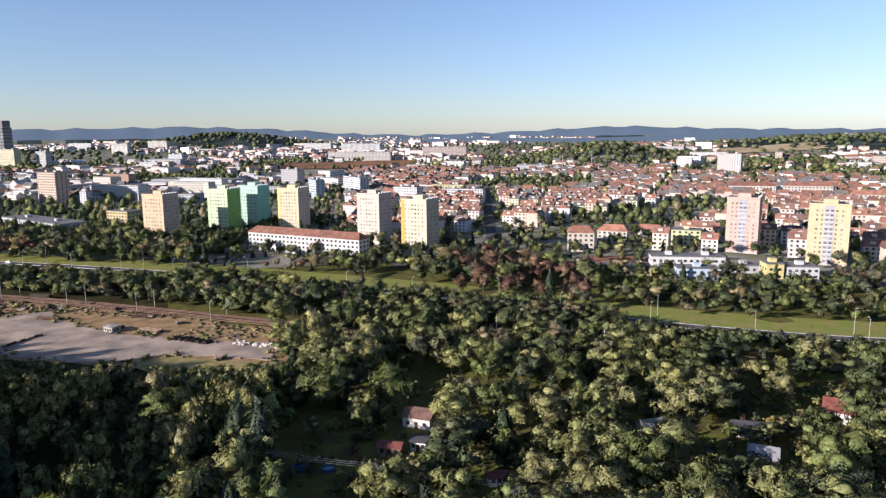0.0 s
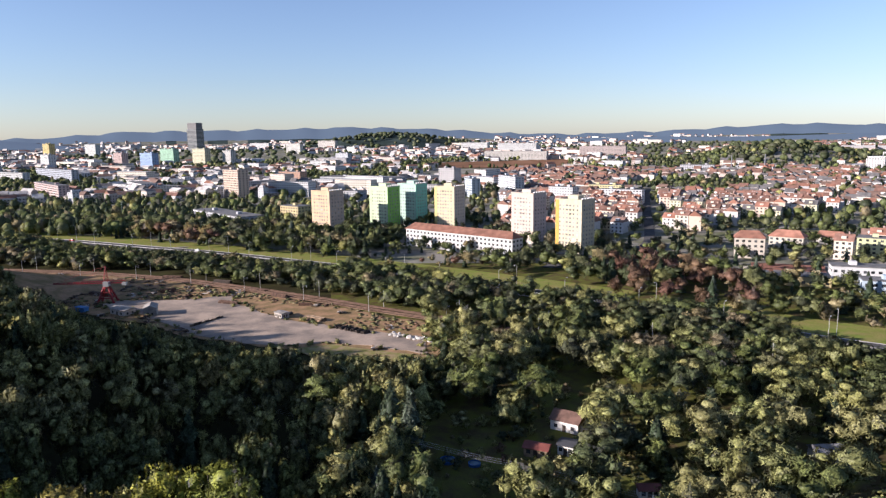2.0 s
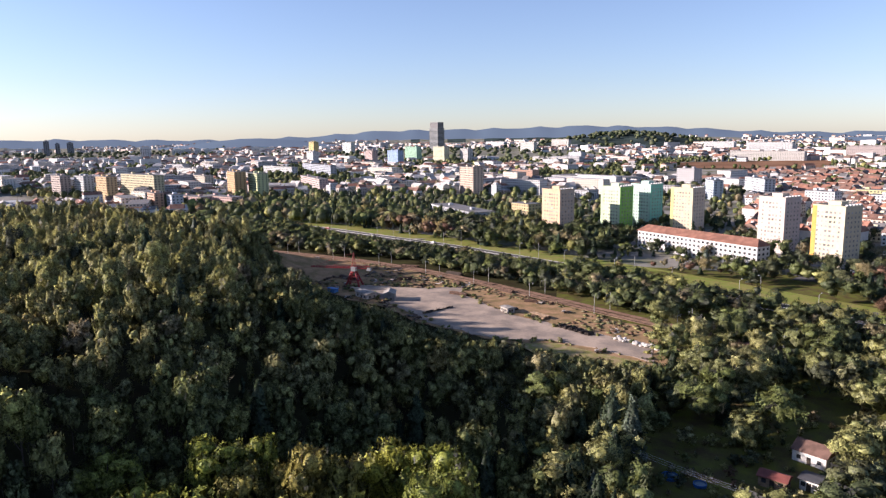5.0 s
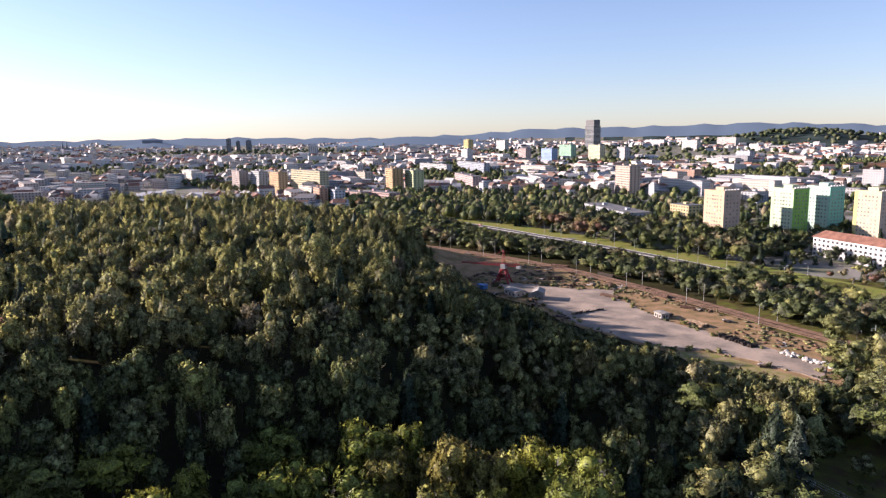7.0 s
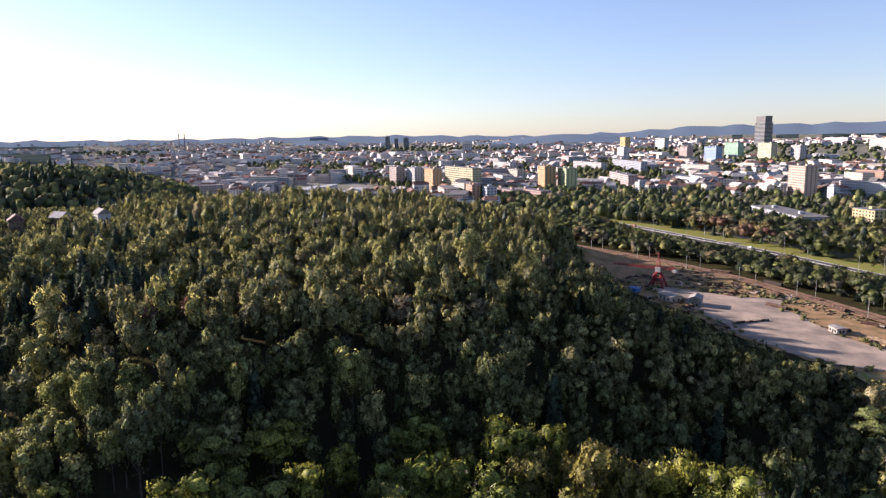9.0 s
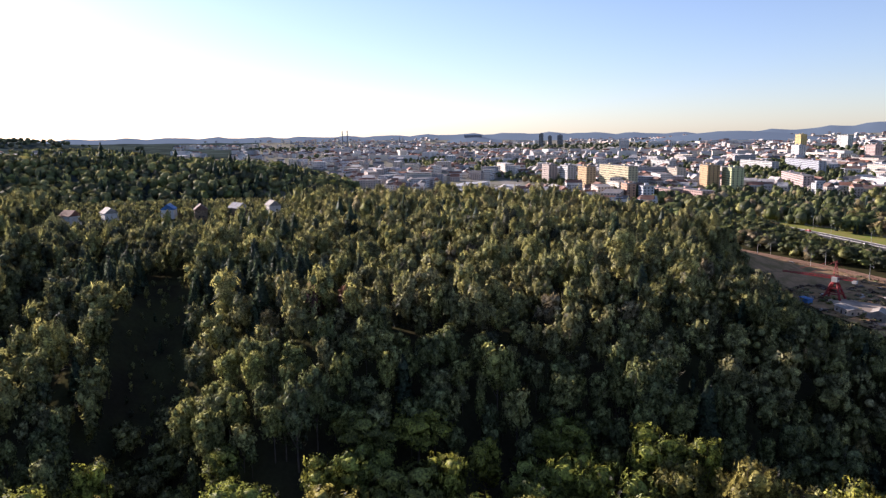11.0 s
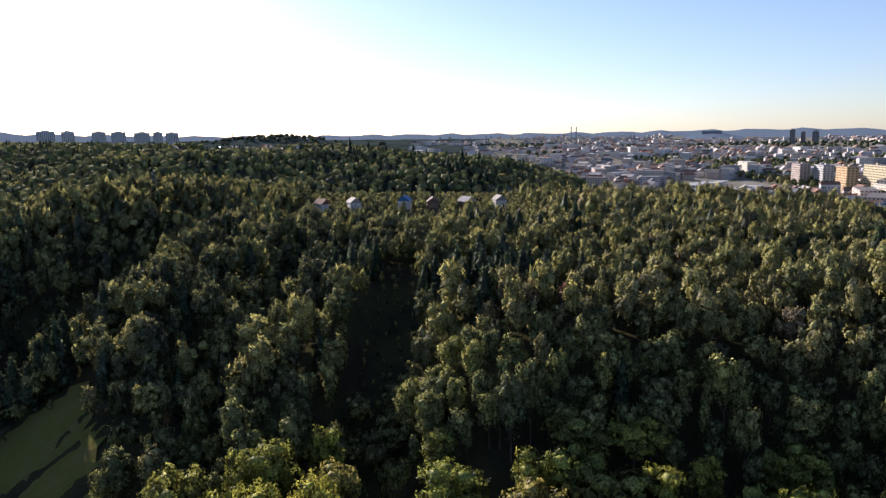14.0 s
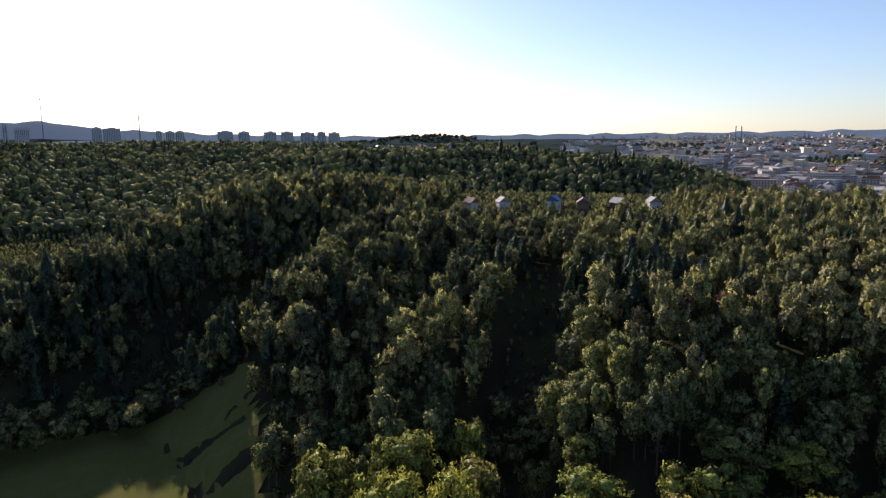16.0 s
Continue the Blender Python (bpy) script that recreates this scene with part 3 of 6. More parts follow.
def tower(x, y, label, main, side, stripe, turn=-30, length=20, width=16.5, floors=12, centre=None):
    """A prefabricated tower block of flats: long face on -y, windows storey by storey, flat roof with lift houses."""
    H = floors * 2.8 + 3.6
    keep_free(x, y, length, width, turn)
    t = thing("tower_block", label, "tower block", at(x, y, turn), "tower blocks")
    a, b = length / 2, width / 2
    part("wall", boxes((-a, -b, -2, a, b, H)), paint(*main), t)
    # Darker gable tones put shade into the paint, save on the green towers.
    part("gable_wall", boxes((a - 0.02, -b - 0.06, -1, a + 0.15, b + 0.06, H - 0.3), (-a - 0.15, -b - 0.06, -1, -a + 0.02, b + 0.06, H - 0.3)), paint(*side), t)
    if stripe:
        part("corner_strip", boxes((-a - 0.2, -b - 0.12, -1, -a + 2.6, -b + 0.02, H - 0.3), (-a - 0.2, b - 0.02, -1, -a + 2.6, b + 0.12, H - 0.3)), paint(*stripe), t)
    part("plinth", boxes((-a - 0.2, -b - 0.2, -2, a + 0.2, b + 0.2, 1.2)), KERB, t)
    part("parapet", boxes((-a - 0.3, -b - 0.3, H - 0.25, a + 0.3, -b + 0.2, H + 0.5), (-a - 0.3, b - 0.2, H - 0.25, a + 0.3, b + 0.3, H + 0.5), (-a - 0.3, -b + 0.2, H - 0.25, -a + 0.2, b - 0.2, H + 0.5), (a - 0.2, -b + 0.2, H - 0.25, a + 0.3, b - 0.2, H + 0.5)), paint(*main), t)
    part("roof", boxes((-a, -b, H, a, b, H + 0.1)), ROOF_FLAT, t)
    part("lift_house", boxes((-4, -3, H + 0.1, 4, 4, H + 2.6)), paint(*main), t)
    for k in range(5):
        part("roof_vent", boxes((a - 1.2, -b + 1.5 + k * 3.2, H + 0.1, a + 0.3, -b + 2.9 + k * 3.2, H + 1.3)), paint(0.8, 0.78, 0.74), t)
    if centre:
        part("loggia_panel", boxes((-2.6, -b - 0.14, 1.2, 2.6, -b + 0.02, H - 0.8)), paint(*centre), t)
    for f in range(floors):
        z = 2.6 + f * 2.8
        for k in (-6.6, -3.9, -1.3, 1.3, 3.9, 6.9):
            big = centre is not None and abs(k) < 2
            window(t, k, -b - (0.17 if big else 0.03), z, 0, 1.6 if abs(k) < 2 else 1.1, 1.25)
        for k in (-5.2, -1.8, 1.8, 5.2):
            window(t, a + 0.17, k, z, 90, 1.2, 1.25)
        if centre:
            part("balcony", boxes((-2.6, -b - 0.55, z - 1.35, 2.6, -b - 0.14, z - 0.65)), paint(0.72, 0.72, 0.74), t)
    return t


def block(x, y, label, colour, length, width, floors, turn=-30, roof=None, name="apartment_block", category="apartment block", storey=2.9, step=3.4, glass_w=1.7, group=""):
    """A long block of flats or offices with a row of windows to each storey."""
    H = floors * storey + 0.8
    keep_free(x, y, length, width, turn)
    t = thing(name, label, category, at(x, y, turn), group)
    a, b = length / 2, width / 2
    part("wall", boxes((-a, -b, -3, a, b, H)), paint(*colour), t)
    if roof is None:
        part("roof", boxes((-a - 0.3, -b - 0.3, H, a + 0.3, b + 0.3, H + 0.4)), ROOF_FLAT, t)
        for k in (0.25, 0.75) if length > 25 else (0.5,):
            part("roof_house", boxes((-a + length * k - 1.8, -2, H + 0.4, -a + length * k + 1.8, 2, H + 2.4)), paint(*colour), t)
    else:
        part("roof", gable(bmesh.new(), -a, -b, a, b, H, width * 0.33, 0.6, width * 0.35), roof, t)
    n, m = max(2, int(length / step)), max(1, int(width / (step + 0.6)))
    items = []
    for f in range(floors):
        z = 1.9 + f * storey
        for k in range(n):
            u = -a + (k + 0.5) * length / n
            items += [(u - glass_w / 2, -b - 0.05, z - 0.7, u + glass_w / 2, -b + 0.03, z + 0.7), (u - glass_w / 2, b - 0.03, z - 0.7, u + glass_w / 2, b + 0.05, z + 0.7)]
        for k in range(m):
            u = -b + (k + 0.5) * width / m
            items += [(a - 0.03, u - glass_w / 2, z - 0.7, a + 0.05, u + glass_w / 2, z + 0.7), (-a - 0.05, u - glass_w / 2, z - 0.7, -a + 0.03, u + glass_w / 2, z + 0.7)]
    tagged(part("glazing", boxes(*items), GLASS, t), kind="stuff")
    return t


tower(-16.2, 475.5, "thirteen-storey cream tower block with a bright yellow corner", (0.82, 0.72, 0.50), (0.76, 0.64, 0.46), (0.85, 0.50, 0.12))
tower(-52.6, 525.2, "white-pink tower block with shade painted grey-pink on its sides", (0.80, 0.66, 0.54), (0.74, 0.6, 0.54), None)
tower(-125.5, 580.0, "cream tower block with an orange parapet", (0.82, 0.70, 0.46), (0.76, 0.64, 0.50), (0.84, 0.72, 0.30), turn=-22)
tower(-164.5, 602.0, "mint green tower block beside the bright green one", (0.58, 0.80, 0.66), (0.30, 0.74, 0.56), (0.62, 0.8, 0.66), turn=-22)
tower(-181.5, 573.0, "bright green tower block with pale green panels", (0.74, 0.86, 0.55), (0.36, 0.74, 0.16), (0.66, 0.82, 0.5), turn=-22)
tower(-217.6, 532.3, "peach tower block with shade painted brown on its sides", (0.82, 0.60, 0.38), (0.74, 0.58, 0.46), None, turn=-22)
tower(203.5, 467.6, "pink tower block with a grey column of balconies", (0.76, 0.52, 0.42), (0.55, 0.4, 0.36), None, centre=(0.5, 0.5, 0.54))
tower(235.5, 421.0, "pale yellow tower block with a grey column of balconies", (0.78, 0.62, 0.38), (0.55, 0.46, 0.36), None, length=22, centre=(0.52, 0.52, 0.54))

block(-95, 476, "long white house with a red tiled roof among trees", (0.80, 0.78, 0.74), 96, 12, 4, -28, TILE, "row_house", "apartment block", 3.0)
block(145, 409, "white two-storey school wing with a flat roof", (0.82, 0.82, 0.80), 42, 12, 2, -8, None, "school_wing", "school", 3.6)
block(139, 376, "low blue and white school pavilion", (0.62, 0.74, 0.84), 22, 11, 2, -8, None, "school_pavilion", "school", 3.2)
block(182, 379, "yellow and white school hall", (0.84, 0.72, 0.30), 9, 12, 2, -6, None, "school_hall", "school", 4.0)
block(197, 379, "white school annexe with a dark flat roof", (0.80, 0.80, 0.80), 17, 13, 2, -6, None, "school_annexe", "school", 3.2)
block(174, 398, "low grey connecting corridor of the school", (0.6, 0.6, 0.6), 22, 9, 1, -8, None, "school_corridor", "school", 3.4)
block(106, 396, "low kindergarten with a grey roof and yellow wall", (0.82, 0.68, 0.36), 26, 14, 1, -8, None, "kindergarten", "kindergarten", 4.0)
block(80, 404, "flat-roofed cream pavilion beside the kindergarten", (0.76, 0.68, 0.52), 22, 9, 1, -8, None, "pavilion", "pavilion", 3.6)
block(-651, 470, "orange-rendered block of flats with balconies", (0.72, 0.45, 0.3), 26, 10, 7, -20, None, "apartment_block", "apartment block", 2.85)
block(-627, 476, "white office block with a blue banner wall", (0.7, 0.74, 0.8), 17, 12, 6, -20, None, "office_block", "office block", 3.13)
block(-707, 633, "ochre tower block with a shaded side", (0.74, 0.5, 0.26), 33, 15, 11, -25, None, "tower_block", "tower block", 2.81)
block(-680, 645, "pale green and yellow tower block", (0.68, 0.72, 0.4), 36, 15, 10, -25, None, "tower_block", "tower block", 2.89)
block(-609, 524, "long low pink commercial building", (0.7, 0.48, 0.42), 59, 14, 5, -10, None, "commercial_building", "commercial building", 2.75)
block(-1028, 814, "long white panel block of flats", (0.7, 0.7, 0.66), 103, 11, 6, -20, None, "apartment_block", "apartment block", 2.66)
block(-924, 931, "long pale grey panel block of flats", (0.66, 0.66, 0.64), 119, 11, 5, -20, None, "apartment_block", "apartment block", 3.00)
# The shade on this block's front is put into its blue-grey wall colour.
block(-868, 973, "long panel block of flats with blue-grey shade painted on", (0.5, 0.53, 0.58), 162, 11, 6, -30, None, "apartment_block", "apartment block", 2.97)
block(-860, 699, "cream office building with a flat roof", (0.74, 0.66, 0.52), 64, 14, 6, -15, None, "office_building", "office building", 2.78)
block(-672, 742, "long pink and grey panel block", (0.66, 0.52, 0.48), 118, 12, 6, -35, None, "apartment_block", "apartment block", 2.85)
block(-1088, 1201, "white tower block at the edge of the centre", (0.78, 0.78, 0.76), 37, 14, 10, -25, None, "tower_block", "tower block", 2.93)
block(-1283, 1422, "yellow tower block behind a white one", (0.75, 0.6, 0.25), 33, 14, 15, -25, None, "tower_block", "tower block", 2.89)
block(-1460, 1785, "white tower block with green bands", (0.7, 0.72, 0.68), 64, 14, 12, -25, None, "tower_block", "tower block", 2.82)
block(-1003, 1309, "pink tower block of the town", (0.66, 0.5, 0.45), 34, 14, 10, -25, None, "tower_block", "tower block", 2.81)
block(-889, 1246, "light blue tower block", (0.42, 0.56, 0.8), 46, 14, 11, -25, None, "tower_block", "tower block", 2.92)
block(-960, 1420, "light green tower block", (0.45, 0.7, 0.5), 55, 14, 12, -25, None, "tower_block", "tower block", 2.79)
block(-852, 1376, "pale yellow tower block", (0.76, 0.72, 0.5), 47, 14, 12, -25, None, "tower_block", "tower block", 2.97)
block(-790, 1385, "grey-white tower block of the town", (0.66, 0.64, 0.6), 30, 14, 11, -25, None, "tower_block", "tower block", 2.88)
block(-439, 782, "beige eight-storey office building with window bands", (0.74, 0.58, 0.45), 34, 15, 12, -30, None, "office_building", "office building", 2.87)
block(-460, 776, "white two-storey annexe of the office building", (0.75, 0.75, 0.74), 9, 8, 4, -30, None, "annexe", "annexe", 2.67)
block(-337, 580, "low flat-roofed white workshop hall", (0.62, 0.63, 0.64), 100, 22, 3, -35, None, "workshop", "workshop", 3.26)
block(-396, 768, "small white modern villa", (0.8, 0.8, 0.8), 9, 8, 5, -20, None, "villa", "villa", 2.89)
block(-587, 680, "white modern house with a flat roof", (0.8, 0.8, 0.8), 10, 8, 5, -20, None, "villa", "villa", 2.84)
block(-281, 608, "yellow three-storey office building", (0.74, 0.6, 0.32), 25, 16, 5, -25, None, "office_building", "office building", 2.77)
block(-459, 988, "orange brick office block", (0.64, 0.4, 0.28), 45, 14, 6, -20, None, "office_block", "office block", 2.86)
block(-338, 964, "large grey shopping hall with a car park", (0.6, 0.6, 0.6), 125, 40, 4, -15, None, "shopping_hall", "shopping hall", 3.12)
block(-285, 784, "white storage hall of the town", (0.72, 0.72, 0.72), 20, 20, 4, -15, None, "storage_hall", "storage hall", 2.63)
block(-536, 1412, "white and blue-grey tower block", (0.68, 0.7, 0.72), 37, 13, 9, -25, None, "tower_block", "tower block", 2.77)
block(-546, 1304, "white office block of the town", (0.74, 0.74, 0.72), 42, 13, 5, -20, None, "office_block", "office block", 3.13)
block(-891, 1941, "cream block of flats on the hill", (0.74, 0.72, 0.66), 57, 14, 10, -20, None, "apartment_block", "apartment block", 2.98)
block(-916, 2262, "pale hillside block of flats", (0.7, 0.66, 0.6), 77, 14, 8, -20, None, "apartment_block", "apartment block", 3.00)
block(-1238, 2400, "white hillside hospital block", (0.74, 0.74, 0.72), 99, 12, 7, -20, None, "hospital_block", "hospital block", 3.10)
block(-212, 981, "grey-white tower block behind the yellow one", (0.6, 0.58, 0.57), 29, 15, 8, -28, None, "tower_block", "tower block", 3.02)
block(-153, 839, "light blue panel block of flats", (0.6, 0.68, 0.74), 27, 11, 7, -60, None, "apartment_block", "apartment block", 3.04)
block(-110, 874, "white panel block of flats end-on", (0.72, 0.74, 0.76), 55, 12, 8, -60, None, "apartment_block", "apartment block", 2.72)
block(-40, 782, "white stepped block of flats", (0.76, 0.76, 0.76), 31, 12, 6, -30, None, "apartment_block", "apartment block", 2.89)
block(7, 871, "yellow four-storey block of flats", (0.78, 0.7, 0.36), 41, 11, 4, -20, None, "apartment_block", "apartment block", 2.91)
block(23, 788, "white four-storey block of flats", (0.76, 0.76, 0.76), 48, 11, 5, -20, None, "apartment_block", "apartment block", 2.87)
block(-371, 2087, "large white factory block on the rise", (0.76, 0.76, 0.74), 87, 18, 9, -15, None, "factory_block", "factory block", 2.84)
block(-220, 1900, "large white research building on the rise", (0.74, 0.74, 0.72), 111, 20, 10, -15, None, "research_building", "research building", 2.90)
block(-192, 1620, "long low pale laboratory building", (0.7, 0.66, 0.6), 150, 18, 7, -12, None, "laboratory", "laboratory", 2.78)
block(4, 1688, "long college building in grey and red", (0.6, 0.5, 0.46), 108, 16, 9, -12, None, "college_building", "college building", 3.02)
block(38, 1691, "dark glass college wing", (0.45, 0.47, 0.5), 40, 16, 7, -12, None, "college_wing", "college wing", 2.96)
block(153, 1196, "pale factory hall with two chimneys", (0.66, 0.66, 0.68), 52, 16, 5, -15, None, "factory_hall", "factory hall", 2.69)
block(202, 1185, "white works building of the town", (0.68, 0.68, 0.68), 34, 12, 3, -15, None, "works_building", "works building", 3.19)
block(449, 1094, "tall white hospital tower above the houses", (0.76, 0.7, 0.66), 35, 14, 11, -35, None, "hospital_tower", "hospital tower", 3.01)
block(95, 477, "three-storey tenement with an orange tiled roof", (0.76, 0.68, 0.56), 18, 12, 4, -10, TILE, "tenement", "tenement", 3.12)
block(123, 498, "cream tenement with an orange hipped roof", (0.76, 0.7, 0.58), 21, 12, 4, -25, TILE, "tenement", "tenement", 2.63)
block(163, 544, "tenement with a red tiled roof", (0.74, 0.7, 0.6), 22, 12, 1, -25, TILE, "tenement", "tenement", 4.04)
block(176, 499, "yellow-green school building of the town", (0.72, 0.74, 0.42), 20, 13, 4, -22, None, "school_building", "school building", 2.63)
block(414, 790, "long tenement row with red roof", (0.74, 0.66, 0.58), 50, 12, 4, -20, TILE, "tenement", "tenement", 2.97)
block(366, 828, "pale tenement row under a red roof", (0.76, 0.72, 0.64), 54, 12, 3, -20, TILE, "tenement", "tenement", 3.13)
block(433, 706, "tenement row on the slope", (0.74, 0.66, 0.56), 32, 12, 4, -25, TILE, "tenement", "tenement", 2.56)
block(-905, 514, "grey-brown panel tower of the town", (0.6, 0.5, 0.44), 31, 13, 9, -10, None, "tower_block", "tower block", 2.93)
block(-871, 525, "white panel tower of the town", (0.66, 0.66, 0.64), 30, 13, 9, -10, None, "tower_block", "tower block", 2.96)
block(-799, 510, "ochre panel tower of the town", (0.74, 0.52, 0.28), 30, 13, 10, -10, None, "tower_block", "tower block", 2.93)
block(-782, 547, "pale yellow panel block of many storeys", (0.74, 0.66, 0.42), 90, 13, 10, -10, None, "apartment_block", "apartment block", 3.02)
block(-640, 511, "pink flat-roofed shop building", (0.66, 0.46, 0.4), 53, 14, 5, -10, None, "shop_building", "shop building", 2.67)

# the glass office tower over the town
glass_tower = thing("office_tower", "dark glass office tower rising over the town", "office tower", at(-1328, 2117, -25))
part("shaft", boxes((-27, -14, -3, 27, 14, 78)), mat("dark_curtain_wall", (0.26, 0.27, 0.27), 0.3, spec=0.5, scale=2), glass_tower)
for f in range(18):
    part("glass_band", boxes((-27.2, -14.2, 3 + f * 4.2, 27.2, -13.9, 5.4 + f * 4.2), (26.9, -13.8, 3 + f * 4.2, 27.2, 14, 5.4 + f * 4.2)), GLASS, glass_tower)
part("roof", boxes((-25, -12, 78, 25, 12, 98.5)), ROOF_FLAT, glass_tower)


# ---- houses ----
HOUSE_WALLS = ((0.95, 0.9, 0.82), (0.92, 0.8, 0.64), (0.95, 0.94, 0.92), (0.86, 0.68, 0.54), (0.95, 0.88, 0.6), (0.82, 0.76, 0.7))
house_kinds = []
TILES = (TILE, mat("old_clay_tiles", (0.235, 0.13, 0.095), 0.88, scale=2, amount=0.2, random_by="object", spread=0.3), mat("brown_tiles", (0.2, 0.13, 0.1), 0.88, scale=2, amount=0.2, random_by="object", spread=0.3))
for k, wall in enumerate(HOUSE_WALLS):
    floors, wide, deep = 3 + k % 2, 10.5, 10 + (k % 3)
    H = floors * 2.9 + 0.5
    t = thing("town_house", ("pale" if k in (0, 2) else "cream" if k == 4 else "warm-coloured") + " terraced town house under a tiled roof", "house", group="terraced houses")
    part("wall", boxes((-wide / 2, -deep / 2, -3, wide / 2, deep / 2, H)), paint(*wall), t)
    gab = bmesh.new()
    v = [gab.verts.new(p) for p in ((-wide / 2 + 0.02, -deep / 2, H), (-wide / 2 + 0.02, deep / 2, H), (-wide / 2 + 0.02, 0, H + 3.3), (wide / 2 - 0.02, -deep / 2, H), (wide / 2 - 0.02, deep / 2, H), (wide / 2 - 0.02, 0, H + 3.3))]
    for f in ((0, 2, 1), (3, 4, 5), (0, 3, 5, 2), (1, 2, 5, 4)):
        gab.faces.new([v[q] for q in f])
    part("gable_wall", gab, paint(*wall), t)
    part("roof", gable(bmesh.new(), -wide / 2, -deep / 2, wide / 2, deep / 2, H - 0.1, 3.7, 0.45, 0.0), (TILE, TILES[1], TILES[2], TILE, GREYROOF, TILES[1])[k], t)
    part("chimney", boxes((1.6, 0.8, H + 1.5, 2.4, 1.8, H + 5.2)), paint(0.55, 0.4, 0.34), t)
    part("dormer", boxes((-1.6, -deep / 2 + 1.2, H + 0.6, 1.2, 0, H + 2.7)), paint(*wall), t)
    tagged(part("glazing", boxes(*[(u - 0.75, s * deep / 2 - 0.04, 1.1 + f * 2.9, u + 0.75, s * deep / 2 + 0.04, 2.5 + f * 2.9) for u in (-3.4, 0, 3.4) for s in (-1, 1) for f in range(floors)]), GLASS, t), kind="stuff")
    house_kinds.append(t)

placed = set()
rng_h = random.Random(31)
town_plan = []
ca, sa = math.cos(radians(-22)), math.sin(radians(-22))
for row in range(-8, 72):
    for col in range(-40, 70):
        if col % 11 == 10 or rng_h.random() < 0.3:
            continue
        u, v = col * 10.6 + (row % 3) * 3, 470 + row * 21 + (5 if row % 2 else 0)
        hx, hy = u * ca - (v - 500) * sa, 500 + u * sa + (v - 500) * ca
        az, d = math.degrees(math.atan2(-hx, hy)), math.hypot(hx, hy)
        if not (-38 < az < 8 and 480 < d < 1250) or (az > -3 and d < 560) or wave(hx, hy, 80, 4) > 0.45:
            continue
        if any((hx - cx) ** 2 + (hy - cy) ** 2 < (r + 5) ** 2 for cx, cy, r in KEEP) or near_line(np.array([hx]), np.array([hy]), STREET)[0] < 11 or beside_road(np.array([hx]), np.array([hy]))[0] < 135:
            continue
        town_plan.append((d, hx, hy))
town_plan.sort()
for k, (d, hx, hy) in enumerate(town_plan[:290]):
    kind = rng_h.randrange(6)
    m = at(hx, hy, -22 + rng_h.choice((0, 0, 0, 90)) + rng_h.uniform(-3, 3))
    if kind not in placed:
        placed.add(kind)
        house_kinds[kind].matrix_basis = m
    else:
        copy_thing(house_kinds[kind], m)


# ---- the rest of the town, out to the horizon ----
def box_lot(items):
    """Arrays of boxes with a flat or a pitched top: x, y, z, length, width, height, turn, roof height."""
    T = np.array(items)
    c, s = np.cos(T[:, 6]), np.sin(T[:, 6])
    base = np.array([(-.5, -.5), (.5, -.5), (.5, .5), (-.5, .5)])
    P = np.zeros((len(T), 10, 3))
    for k in range(10):
        if k < 8:
            u, v, w = base[k % 4][0] * T[:, 3], base[k % 4][1] * T[:, 4], (T[:, 5] if k > 3 else np.full(len(T), -4.0))
        else:
            u, v, w = (-.5 if k == 8 else .5) * T[:, 3], 0 * T[:, 4], T[:, 5] + T[:, 7]
        P[:, k, 0], P[:, k, 1], P[:, k, 2] = T[:, 0] + u * c - v * s, T[:, 1] + u * s + v * c, T[:, 2] + w
    wall = np.array([(0, 1, 5, 4), (1, 2, 6, 5), (2, 3, 7, 6), (3, 0, 4, 7)])
    top = np.array([(4, 5, 9, 8), (6, 7, 8, 9), (5, 6, 9, 9), (7, 4, 8, 8)])
    return P, wall, top


def town_lot(name, items, walls, roofs, label):
    P, wall, top = box_lot(items)
    n = len(items)
    r = np.random.default_rng(n)
    tri = np.array([(0, 1, 5), (0, 5, 4), (1, 2, 6), (1, 6, 5), (2, 3, 7), (2, 7, 6), (3, 0, 4), (3, 4, 7), (4, 5, 9), (4, 9, 8), (6, 7, 8), (6, 8, 9), (5, 6, 9), (7, 4, 8)])
    f = (np.arange(n)[:, None, None] * 10 + tri[None]).reshape(-1, 3)
    wi, ri = r.integers(0, len(walls), n), r.integers(0, len(roofs), n) + len(walls)
    idx = np.where(np.arange(14)[None] < 8, wi[:, None], ri[:, None]).ravel()
    ob = new(name, mesh_from(name, P.reshape(-1, 3), 3, f, [*walls, *roofs], index=idx))
    return tagged(ob, label, "buildings", kind="stuff")


def hill_top(x, y):
    """How far an outlying hill lifts the plain here."""
    total = 0.0
    for a, dist, h, across, depth in HILLS:
        a = radians(a)
        total += h * math.exp(-((-x * math.sin(a) + y * math.cos(a) - dist) / depth) ** 2 - ((x * math.cos(a) + y * math.sin(a)) / across) ** 2)
    return total


